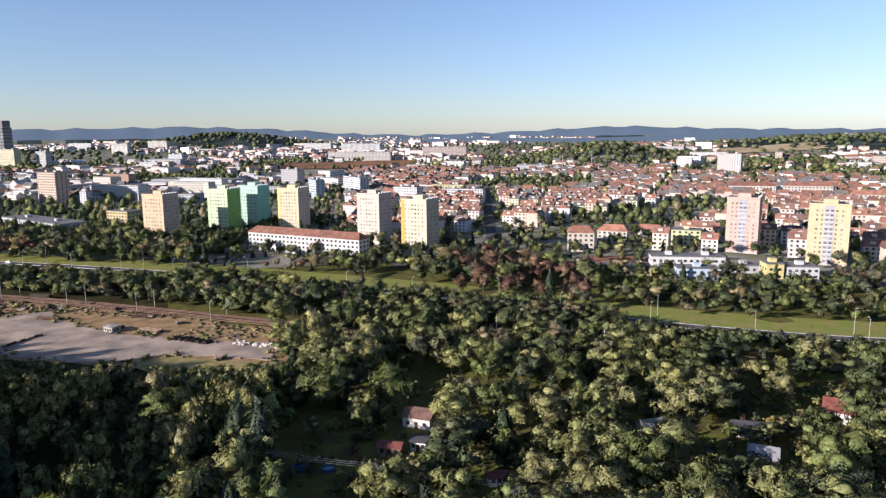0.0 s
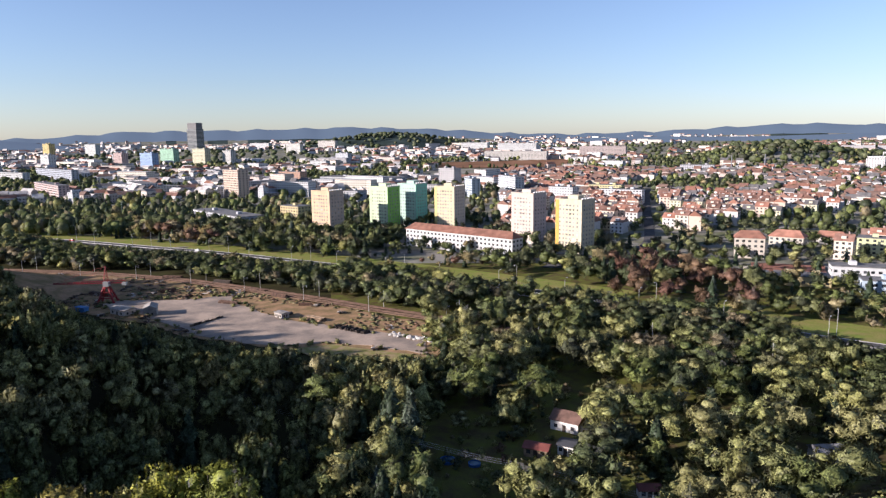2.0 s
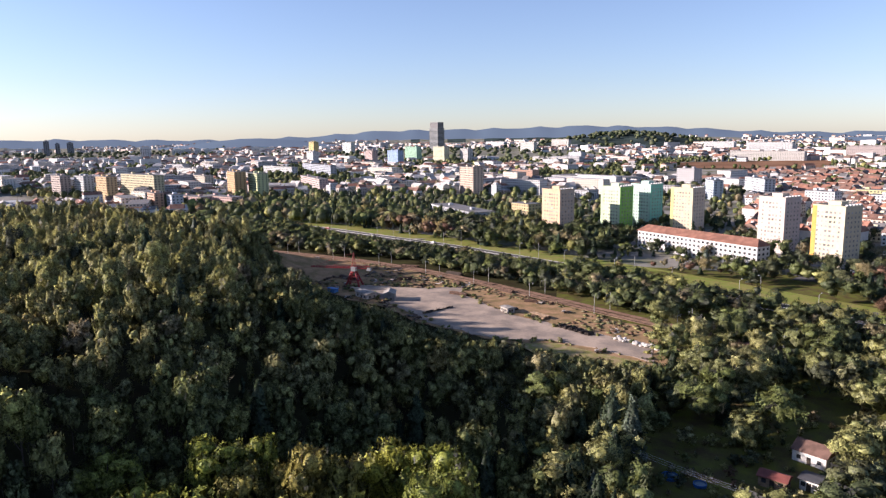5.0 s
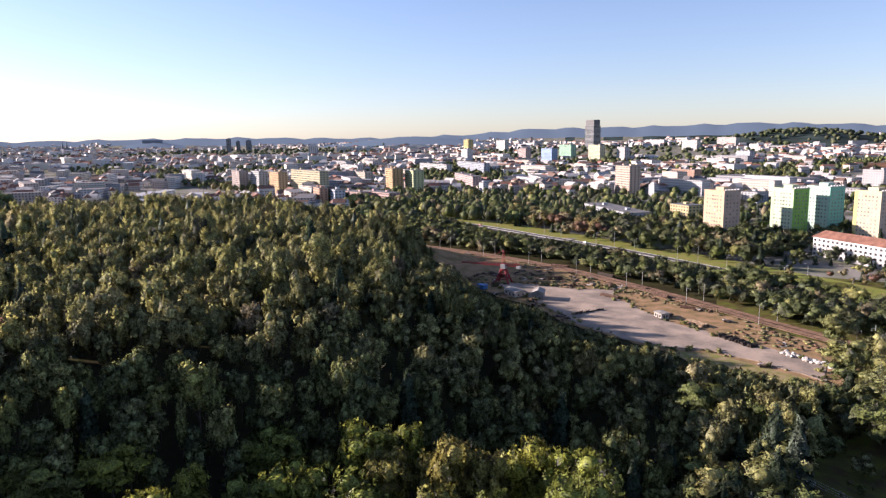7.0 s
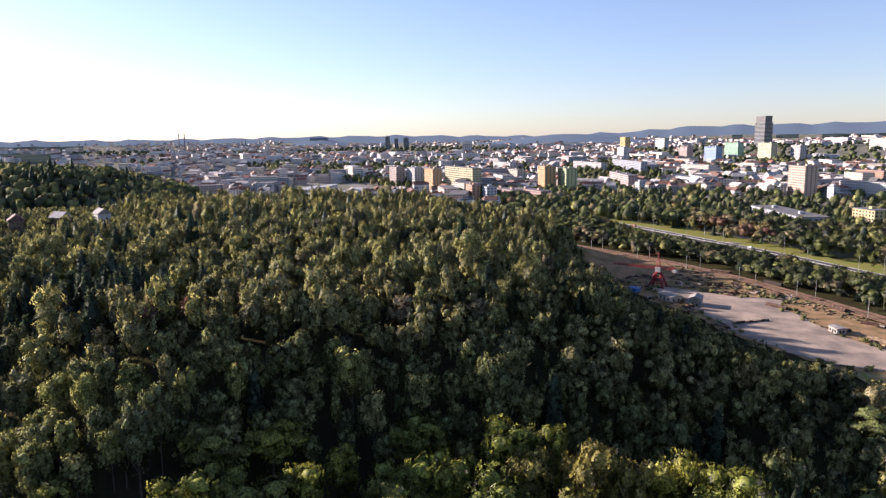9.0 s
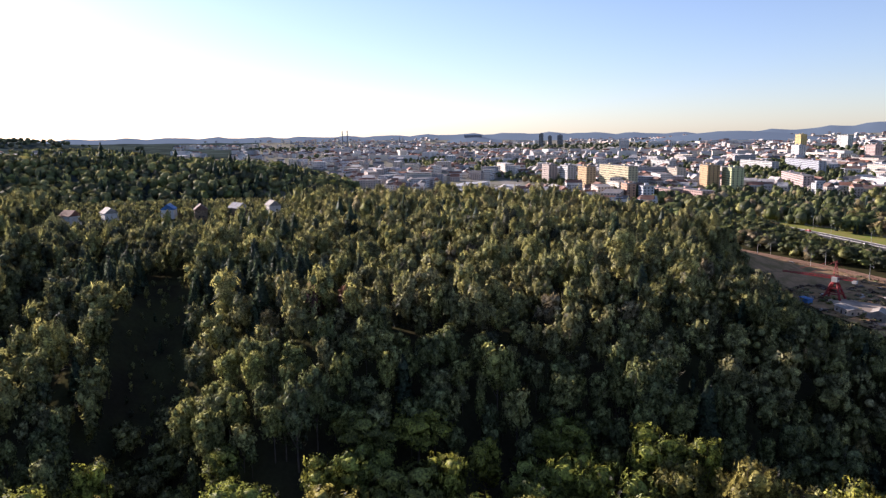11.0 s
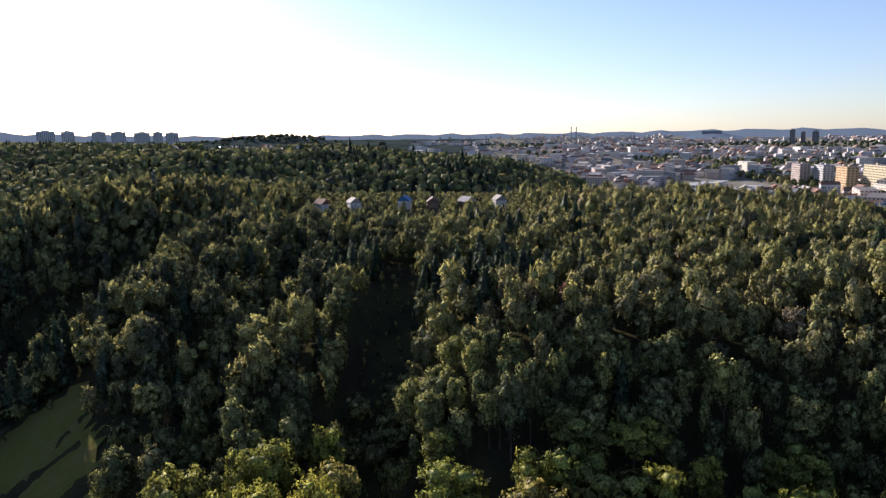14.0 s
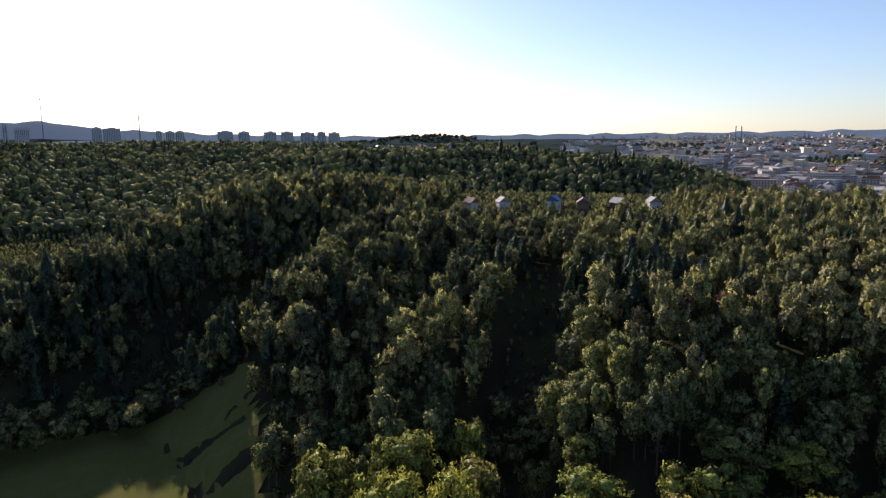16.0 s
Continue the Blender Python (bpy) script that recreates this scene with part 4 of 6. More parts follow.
FAR_WALLS = [paint(*c) for c in ((0.98, 0.94, 0.88), (0.88, 0.76, 0.64), (0.85, 0.83, 0.8), (0.72, 0.6, 0.52), (0.92, 0.84, 0.7), (0.6, 0.58, 0.57))]
r = np.random.default_rng(77)
small, large, panes = [], [], []
for d, x, y in town_plan[290:]:
    small.append((x, y, zat(x, y), r.uniform(9.5, 12.5), r.uniform(9.5, 12), r.uniform(5.5, 9.5), radians(-22 + r.choice((0, 0, 90)) + r.uniform(-4, 4)), r.uniform(3, 4.5)))
for k in range(14000):
    az, d = r.uniform(-37, 90), 560 + 3700 * r.random() ** 1.15
    x, y = -d * math.sin(radians(az)), d * math.cos(radians(az))
    green = wave(x, y, 210, 7) + 0.5 * wave(x, y, 60, 3)
    if (d > 1650 and green > -0.05) or (d <= 1650 and wave(x, y, 75, 4) > 0.35):
        continue
    if (d < 1250 and az < 8) or (d < 900 and (az > 68 or az < 52)) or d < 720 or (az > 80 and d < 1500) or zat(x, y) > 66 or hill_top(x, y) > 6 or any((x - cx) ** 2 + (y - cy) ** 2 < (rr + 8) ** 2 for cx, cy, rr in KEEP):
        continue
    if inside(x, y, FIELD_AREA) or inside(x, y, STUBBLE_AREA) or (-310 < x < -50 and 1100 < d < 1360) or az < 20 and 1150 < d < 1500 and r.random() < 0.7:
        continue
    z = zat(x, y)
    if r.random() < (0.16 if d < 1600 else 0.1):
        L, W, H = r.uniform(25, 75), r.uniform(11, 22), r.choice((6, 9, 12, 15, 18))
        large.append((x, y, z, L, W, H, radians(r.choice((-25, -10, 65, -40))), 0.05))
        it = large[-1]
    else:
        small.append((x, y, z, r.uniform(9, 22), r.uniform(9, 13), r.uniform(5, 12), radians(r.choice((-22, 68, -10, 40))), r.uniform(2.5, 4.5)))
        it = small[-1]
    if d < 1600:
        ca, sa = math.cos(it[6]), math.sin(it[6])
        for face in range(4):
            along, depth = (it[3], it[4]) if face % 2 == 0 else (it[4], it[3])
            a = it[6] + face * math.pi / 2
            nx, ny = math.sin(a), -math.cos(a)
            if nx * x + ny * y > 0:
                continue
            n = int(along / 3.2)
            for f in range(int(it[5] / 3)):
                for q in range(n):
                    u = (q + 0.5) / n * along - along / 2
                    panes.append((x + nx * (depth / 2 + 0.04) + math.cos(a) * u, y + ny * (depth / 2 + 0.04) + math.sin(a) * u, z + 1.8 + 3 * f, a))
red = [it for it in small if math.degrees(math.atan2(-it[0], it[1])) < 12]
town_lot("town_houses", red, FAR_WALLS, [*TILES, GREYROOF], "houses of the town with red and brown roofs")
town_lot("city_houses", [it for it in small if it not in red], FAR_WALLS, [TILE, TILES[1], TILES[2], GREYROOF, CEMENT, CEMENT], "houses of the city with brown and grey roofs")
town_lot("town_blocks", large, FAR_WALLS, [ROOF_FLAT, paint(0.6, 0.6, 0.6), GREYROOF], "flat-roofed blocks and halls across the town")
W = np.array(panes)
off = np.array([(-0.75, -0.7), (0.75, -0.7), (0.75, 0.7), (-0.75, 0.7)])
V = np.stack([np.stack([W[:, 0] + np.cos(W[:, 3]) * u, W[:, 1] + np.sin(W[:, 3]) * u, W[:, 2] + v], -1) for u, v in off], 1)
tagged(new("town_windows", mesh_from("town_windows", V.reshape(-1, 3), 4, np.arange(4 * len(W)), GLASS)), "dark windows of the houses across the town", "windows", kind="stuff")


# ---- the rail yard ----
RED = mat("red_crane_paint", (0.27, 0.03, 0.028), 0.55, scale=4)
RUST = mat("rusty_scrap", (0.13, 0.075, 0.05), 0.85, scale=6, amount=0.35)
TIMBER = mat("weathered_timber", (0.27, 0.19, 0.12), 0.9, scale=6, amount=0.3, random_by="object", spread=0.3)
DARKWOOD = mat("tarred_timber", (0.06, 0.045, 0.035), 0.9, scale=6)
PALE = mat("pale_blocks", (0.62, 0.58, 0.52), 0.9, scale=5, random_by="object", spread=0.2)
DIRTYWALL = mat("stained_render", (0.46, 0.42, 0.37), 0.9, scale=5, amount=0.2, second=(0.3, 0.27, 0.23))
WHITEWASH = mat("whitewash", (0.72, 0.68, 0.62), 0.9, scale=4, amount=0.12)
CORRUGATED = mat("grey_sheet_roof", (0.33, 0.30, 0.26), 0.85, scale=4)
BLUE = mat("blue_sheet", (0.06, 0.17, 0.38), 0.6, scale=4)
POST = mat("pale_post", (0.40, 0.39, 0.36), 0.8, scale=5)

crane = thing("portal_crane", "red lattice portal crane with a long level boom", "crane", at(-238, 292, 20) @ Matrix.Scale(0.92, 4))
for sx in (-1, 1):
    for sy in (-1, 1):
        bm = rod(bmesh.new(), (4.2 * sx, 3.6 * sy, 0.4), (1.3 * sx, 1.2 * sy, 8.6), 0.62, 0.55, 6)
        rod(bm, (4.2 * sx, 3.6 * sy, 0), (4.2 * sx, 3.6 * sy, 1.4), 0.75, 0.6, 8)
        part("leg", bm, RED, crane)
for z, k in ((3.2, 0.66), (6.2, 0.42)):
    w, d = 1.3 + 2.9 * k, 1.2 + 2.4 * k
    for a, b in (((-w, -d), (w, -d)), ((w, -d), (w, d)), ((w, d), (-w, d)), ((-w, d), (-w, -d))):
        part("brace", rod(bmesh.new(), (*a, z), (*b, z), 0.34, 0.34, 5), RED, crane)
part("slewing_ring", rod(bmesh.new(), (0, 0, 8.4), (0, 0, 9.4), 2.0, 2.0, 16), RED, crane)
part("cab", boxes((-1.4, -1.6, 9.4, 1.4, 1.6, 12.0)), paint(0.7, 0.68, 0.62), crane)
boom = bmesh.new()
for y, z in ((-0.7, 11.0), (0.7, 11.0), (0, 12.3)):
    rod(boom, (-27, y * 0.5, 11.6 + (z - 11.6) * 0.4), (10, y, z), 0.2, 0.24, 5)
for k in range(16):
    x = -26 + k * 2.25
    rod(boom, (x, -0.6, 11.1), (x + 1.1, 0, 12.2), 0.08, 0.08, 4), rod(boom, (x + 1.1, 0, 12.2), (x + 2.2, 0.6, 11.1), 0.08, 0.08, 4)
part("boom", boom, RED, crane)
part("counterweight", boxes((8.2, -1.2, 9.8, 10.4, 1.2, 11.2)), paint(0.68, 0.66, 0.6), crane)
top = bmesh.new()
for sx, sy in ((-1, -1), (1, -1), (1, 1), (-1, 1)):
    rod(top, (1.0 * sx, 1.0 * sy, 12.0), (0.15 * sx, 0.15 * sy, 20.5), 0.14, 0.1, 5)
for k in range(5):
    w = 1.0 - 0.16 * k
    rod(top, (-w, -w, 12.4 + 1.6 * k), (w, -w, 13.6 + 1.6 * k), 0.07, 0.07, 4), rod(top, (w, w, 12.4 + 1.6 * k), (-w, w, 13.6 + 1.6 * k), 0.07, 0.07, 4)
part("mast", top, RED, crane)
for x in (-25, -13, 9):
    part("stay", rod(bmesh.new(), (0, 0, 20.3), (x, 0, 12.0), 0.06, 0.06, 4), RED, crane)


def shed(x, y, turn, length, width, height, wall, roof, label, name="shed", pitch=1.0, door=True, group=""):
    """A small building: walls, a pitched roof with eaves, a door, windows, a chimney where it is a cottage."""
    t = thing(name, label, name.replace("_", " "), at(x, y, turn, 0.1), group)
    a, b = length / 2, width / 2
    part("wall", boxes((-a, -b, -1, a, b, height)), wall, t)
    gab = bmesh.new()
    v = [gab.verts.new(p) for p in ((-a + 0.02, -b, height), (-a + 0.02, b, height), (-a + 0.02, 0, height + pitch * 0.92), (a - 0.02, -b, height), (a - 0.02, b, height), (a - 0.02, 0, height + pitch * 0.92))]
    for f in ((0, 2, 1), (3, 4, 5), (0, 3, 5, 2), (1, 2, 5, 4)):
        gab.faces.new([v[q] for q in f])
    part("gable_wall", gab, wall, t)
    part("roof", gable(bmesh.new(), -a, -b, a, b, height - 0.05, pitch, 0.4, 0.0, 0.14), roof, t)
    if door:
        part("door", boxes((-0.5, -b - 0.05, 0, 0.5, -b + 0.02, 2.0)), DARKWOOD, t)
        for u in (-a * 0.6, a * 0.6):
            part("window", boxes((u - 0.5, -b - 0.05, 1.0, u + 0.5, -b + 0.02, 2.0)), GLASS, t)
            part("window", boxes((a - 0.02, u * 0.4 - 0.4, 1.0, a + 0.05, u * 0.4 + 0.4, 2.0)), GLASS, t)
    keep_free(x, y, length, width, turn)
    return t


shed(-138.5, 280, -30, 5.5, 4, 2.7, DIRTYWALL, CORRUGATED, "small whitewashed watchman's hut on the concrete pad", "hut", 0.3)
shed(-215, 273, -20, 11, 6, 3.0, DIRTYWALL, CORRUGATED, "long pale shed with a sheet roof in the yard", "storage_shed", 0.7)
shed(-201, 274, -60, 8, 5.5, 4.2, mat("grey_boards", (0.3, 0.28, 0.25), 0.9, scale=4), CORRUGATED, "grey boarded shed with a pale sheet roof", "storage_shed", 1.2)
shed(-237, 273, -15, 6, 2.6, 2.6, BLUE, BLUE, "blue steel shipping container in the yard", "container", 0.12, False)
rnd = random.Random(5)
# fence of old panels across the pad
fence = thing("panel_fence", "row of weathered upright panels across the pad", "fence", at(-170, 257, 74))
for k in range(9):
    part("panel", boxes((k * 2.1, -0.12 + rnd.uniform(-0.1, 0.1), -0.2, k * 2.1 + 1.9, 0.12, 1.5 + rnd.uniform(-0.4, 0.3))), DARKWOOD if k % 3 else TIMBER, fence)
    part("post", rod(bmesh.new(), (k * 2.1 - 0.1, 0, -0.3), (k * 2.1 - 0.1, 0, 2.1), 0.1, 0.09, 6), TIMBER, fence)


def timber_stack(x, y, turn, length, rows, layers, material, label, radius=0.28):
    t = thing("timber_stack", label, "timber stack", at(x, y, turn, 0.4), "timber stacks")
    for l in range(layers):
        for k in range(rows - l):
            off = rnd.uniform(-0.5, 0.5)
            part("log", rod(bmesh.new(), (-length / 2 + off, (k - (rows - l) / 2) * radius * 2.05, radius + l * radius * 1.75), (length / 2 + off, (k - (rows - l) / 2) * radius * 2.05, radius + l * radius * 1.75), radius, radius * 0.9, 7), material, t)
    return t


timber_stack(-122, 279, -20, 10, 7, 3, TIMBER, "stack of grey weathered logs beside the pad")
for k in range(6):
    timber_stack(-107 + k * 2.8, 268 - k * 1.2, 60, 3.4, 5, 3, DARKWOOD, "short stack of dark tarred sleepers", 0.25)
for x, y, tn in ((-137, 303, 10), (-176, 330, -15), (-158, 318, -25), (-205, 344, -10), (-242, 352, 5), (-190, 322, -30), (-268, 340, 0), (-285, 318, 15), (-222, 318, 40), (-255, 306, -20), (-176, 300, -10)):
    timber_stack(x, y, tn, rnd.uniform(6, 12), rnd.randint(4, 7), rnd.randint(2, 4), rnd.choice((TIMBER, RUST, DARKWOOD)), "pile of rusty beams and old timber in the weeds", 0.26)


def scrap_heap(kind):
    """A low heap of beams, slabs and sheets thrown together."""
    t = thing("scrap_heap", ("low heap of rusty beams and broken slabs in the weeds", "heap of old concrete sleepers and planks in the yard", "pile of grey sheets and rusty iron in the yard")[kind], "scrap heap", group="scrap heaps")
    for k in range(9):
        length, w, h = rnd.uniform(1.2, 4.5), rnd.uniform(0.3, 1.1), rnd.uniform(0.2, 0.5)
        bm = boxes((-length / 2, -w / 2, 0, length / 2, w / 2, h))
        bmesh.ops.transform(bm, matrix=Matrix.Translation((rnd.uniform(-2, 2), rnd.uniform(-1.5, 1.5), 0.12 * k)) @ Euler((rnd.uniform(-0.2, 0.2), rnd.uniform(-0.25, 0.25), rnd.uniform(0, 3.1))).to_matrix().to_4x4(), verts=bm.verts)
        part(("beam", "slab", "sheet")[k % 3], bm, ((RUST, DARKWOOD, TIMBER), (DIRTYWALL, TIMBER, DARKWOOD), (GREYROOF, RUST, TIMBER))[kind][k % 3], t)
    return t


heaps = [scrap_heap(k) for k in range(3)]
spots, tries = [], 0
while len(spots) < 72 and tries < 3000:
    tries += 1
    x, y = rnd.uniform(-400, -60) if tries % 2 else rnd.uniform(-300, -195), rnd.uniform(238, 350)
    one = np.array([x]), np.array([y])
    if inside(*one, YARD)[0] and near_line(*one, RAIL)[0] > 8 and (not inside(*one, PAD_AREA)[0] or rnd.random() < 0.0) and all(math.hypot(x - a, y - b) > 6 for a, b in spots):
        spots.append((x, y))
for k, (x, y) in enumerate(spots):
    m = at(x, y, rnd.uniform(0, 360), 0.4)
    if k < 3:
        heaps[k].matrix_world = m
    else:
        copy_thing(heaps[k % 3], m)


def lump(r, seed):
    """An uneven block with chamfered, worn corners."""
    bm = bmesh.new()
    rr = random.Random(seed)
    q = bmesh.ops.create_icosphere(bm, subdivisions=1, radius=r)
    for v in q["verts"]:
        v.co = Vector((v.co.x * 1.25, v.co.y, v.co.z * 0.75)) * rr.uniform(0.8, 1.15)
    return bm


lumps = []
for k in range(4):
    me = bpy.data.meshes.new("block")
    b = lump(0.75, k)
    b.to_mesh(me)
    b.free()
    me.materials.append(PALE)
    lumps.append(me)
pile = thing("stone_pile", "long row of pale stone blocks at the pad's end", "stone pile", at(-72, 258, -18, 0.4))
for k in range(60):
    ob = part("block", rnd.choice(lumps), None, pile)
    ob.matrix_basis = Matrix.Translation((rnd.uniform(-10, 10), rnd.uniform(-1.4, 1.4), rnd.uniform(0.2, 1.1))) @ Matrix.Rotation(rnd.uniform(0, 6), 4, "Z")


# ---- posts and masts ----
def mast(x, y, turn):
    t = thing("overhead_mast", "pale overhead-line mast with a bracket beside the track", "mast", at(x, y, turn, 0.3), "railway masts")
    part("pole", rod(bmesh.new(), (0, 0, -0.6), (0, 0, 8.4), 0.15, 0.1, 6), POST, t)
    part("bracket", rod(bmesh.new(), (0, 0, 7.2), (2.6, 0, 7.6), 0.07, 0.05, 5), METALGREY, t)
    part("insulator", rod(bmesh.new(), (2.3, 0, 6.3), (2.5, 0, 7.6), 0.06, 0.06, 5), METALGREY, t)
    return t


line = bend(RAIL, 42)
first_mast = None
for k in range(1, len(line) - 1):
    dx, dy = line[k + 1] - line[k - 1]
    n = math.hypot(dx, dy)
    for side in (-1, 1):
        x, y = line[k][0] - side * dy / n * 5.6, line[k][1] + side * dx / n * 5.6
        if not (-37 < math.degrees(math.atan2(-x, y)) < 62):
            continue
        turn = math.degrees(math.atan2(dy, dx)) + (-90 if side > 0 else 90)
        if first_mast is None:
            first_mast = mast(x, y, turn)
        else:
            copy_thing(first_mast, at(x, y, turn, 0.3))


def street_lamp(x, y, turn):
    t = thing("street_lamp", "tall pale street lamp beside the main road", "street lamp", at(x, y, turn, 0.3), "street lamps")
    part("pole", rod(bmesh.new(), (0, 0, -0.5), (0, 0, 11.5), 0.13, 0.08, 6), POST, t)
    part("arm", rod(bmesh.new(), (0, 0, 11.4), (1.9, 0, 11.9), 0.08, 0.06, 5), POST, t)
    part("lamp_head", boxes((1.5, -0.2, 11.8, 2.6, 0.2, 12.05)), METALGREY, t)
    return t


first_lamp = None
line = bend(ROAD, 38)
for k in range(1, len(line) - 1):
    dx, dy = line[k + 1] - line[k - 1]
    n = math.hypot(dx, dy)
    for side in (-1, 1) if k % 2 else (-1,):
        x, y = line[k][0] + side * dy / n * 8.8, line[k][1] - side * dx / n * 8.8
        az = math.degrees(math.atan2(-x, y))
        if not (-37 < az < 58):
            continue
        turn = math.degrees(math.atan2(dy, dx)) + (90 if side > 0 else -90)
        if first_lamp is None:
            first_lamp = street_lamp(x, y, turn)
        else:
            copy_thing(first_lamp, at(x, y, turn, 0.3))

# the low power line over the gardens
spans = [(-98, 165), (-46, 151), (-13, 141), (29, 129), (75, 116)]
for k, (x, y) in enumerate(spans[1:4]):
    p = thing("power_pole", "slender timber pole of the garden power line", "power pole", at(x, y, -17), "power poles")
    part("pole", rod(bmesh.new(), (0, 0, -0.5), (0, 0, 9.4), 0.16, 0.11, 7), POST, p)
    part("crossarm", boxes((-0.08, -1.1, 8.9, 0.08, 1.1, 9.05)), POST, p)
    for s in (-0.95, 0, 0.95):
        part("insulator", rod(bmesh.new(), (0, s, 9.05), (0, s, 9.3), 0.07, 0.05, 6), paint(0.7, 0.7, 0.68), p)
WIRE = mat("bare_wire", (0.45, 0.45, 0.45), 0.35, 0.7)
for s in (-0.95, 0, 0.95):
    bm, rings = bmesh.new(), []
    for (x0, y0), (x1, y1) in zip(spans, spans[1:]):
        q = [Vector((x0 + (x1 - x0) * i / 8 + 0.29 * s, y0 + (y1 - y0) * i / 8 + 0.95 * s, 9.3 - 3.2 * (i / 8) * (1 - i / 8))) for i in range(9)]
        for a in q if not rings else q[1:]:
            rings.append([bm.verts.new(a + Vector((0, u, v))) for u, v in ((-0.02, 0), (0, -0.02), (0.02, 0), (0, 0.02))])
    for a, b in zip(rings, rings[1:]):
        for i in range(4):
            bm.faces.new((a[i], a[(i + 1) % 4], b[(i + 1) % 4], b[i]))
    me = bpy.data.meshes.new("power_wire")
    bm.to_mesh(me)
    bm.free()
    me.materials.append(WIRE)
    tagged(new("power_wire", me), "thin bare wire slung between the poles", "wire", group="power wires")

# ---- cottages in the gardens ----
BROWNROOF = mat("brown_shingles", (0.17, 0.10, 0.075), 0.85, scale=5)
REDROOF = mat("red_sheet_roof", (0.2, 0.065, 0.05), 0.7, scale=4)
GREYSHEET = mat("grey_felt_roof", (0.27, 0.27, 0.28), 0.8, scale=4)
DARKFELT = mat("dark_felt_roof", (0.07, 0.07, 0.075), 0.85, scale=4)
SHEDS = ((-7, 184, -20, 8, 6.5, 3.0, WHITEWASH, BROWNROOF, "white garden cottage with a brown pitched roof", "cottage", 2.0),
         (-14, 166, -10, 6, 4, 2.4, TIMBER, REDROOF, "small garden shed with a red roof", "garden_shed", 0.9),
         (-6.5, 169, -15, 4, 4.5, 2.6, WHITEWASH, DARKFELT, "white garden shed with a dark flat roof", "garden_shed", 0.5),
         (12, 150, 10, 4.5, 3, 2.3, WHITEWASH, REDROOF, "little brick-red roofed shed at the allotments", "garden_shed", 0.8),
         (77, 158, -25, 6.5, 6, 2.6, TIMBER, GREYSHEET, "timber cabin under a plain grey roof", "cabin", 2.6),
         (111, 186, -30, 7.5, 7, 2.8, WHITEWASH, REDROOF, "cabin with a bright red sheet roof", "cabin", 3.0),
         (56, 177, 15, 7, 5, 2.8, WHITEWASH, GREYSHEET, "pale garden cabin among tall trees", "cabin", 1.4),
         (62, 169, 0, 3, 2.5, 2.2, RUST, TILE, "tiny orange-brown tool hut in a garden", "tool_hut", 0.6),
         (82, 176, -15, 9, 6, 1.9, WHITEWASH, DARKFELT, "low white garden house with a dark roof", "cottage", 1.7),
         (123, 186, -20, 6, 5, 2.6, WHITEWASH, GREYSHEET, "white garden cabin under a pale roof", "cabin", 1.2))
for row in SHEDS:
    shed(*row)
    cx, cy = row[0], row[1]
    d = math.hypot(cx, cy)
    if cx == 82:
        continue
    KEEP.extend([(cx * (1 - 8 / d), cy * (1 - 8 / d), 6.5), (cx * (1 - 15 / d), cy * (1 - 15 / d), 5.0)])
# round paddling pools on the shaded lawn
POOL_BLUE = mat("blue_pool_vinyl", (0.03, 0.12, 0.36), 0.5, scale=6)
for px, py, rr, lab in ((-35.5, 158.0, 1.9, "round blue paddling pool on a shaded lawn"), (-28.6, 157.5, 1.5, "small blue garden pool half covered by a sheet")):
    pool = thing("paddling_pool", lab, "pool", at(px, py, 0, 0.05))
    wall = bmesh.new()
    ring = [[wall.verts.new((q * rr * math.cos(k * math.tau / 20), q * rr * math.sin(k * math.tau / 20), z)) for k in range(20)] for q, z in ((1.0, 0.0), (1.04, 0.7), (0.95, 0.7), (0.93, 0.1))]
    for lo, hi in zip(ring, ring[1:]):
        for k in range(20):
            wall.faces.new((lo[k], lo[(k + 1) % 20], hi[(k + 1) % 20], hi[k]))
    part("wall", wall, POOL_BLUE, pool)
    part("water", rod(bmesh.new(), (0, 0, 0.1), (0, 0, 0.5), rr * 0.93, rr * 0.93, 20), mat("pool_water", (0.05, 0.11, 0.16), 0.1, spec=0.5, bump=0), pool)
    d = math.hypot(px, py)
    KEEP.extend([(px, py, 5), (px * (1 - 9 / d), py * (1 - 9 / d), 6)])
# cottages on the wooded plateau
for x, y, tn, wall, roof, lab in ((-452, -39, 20, WHITEWASH, CORRUGATED, "white cottage with a pale gable on the wooded hill"), (-450, -6, -10, WHITEWASH, BLUE, "hill cottage under a blue-grey sheet roof"), (-445, 34, 30, TIMBER, GREYSHEET, "grey-roofed cottage among trees on the hill"),
                                  (-462, 57, 10, WHITEWASH, CORRUGATED, "small white shed among hill trees"), (-455, -60, 40, WHITEWASH, TILE, "hill cottage under a clay tiled roof"), (-440, 12, 0, TIMBER, BROWNROOF, "brown weekend cottage on the hill")):
    shed(x, y, tn, 10, 7.5, 5.5, wall, roof, lab, "cottage", 3.2)
    d = math.hypot(x, y)
    for k in range(1, 6):
        KEEP.append((x * (1 - k * 9 / d), y * (1 - k * 9 / d), 6.0))


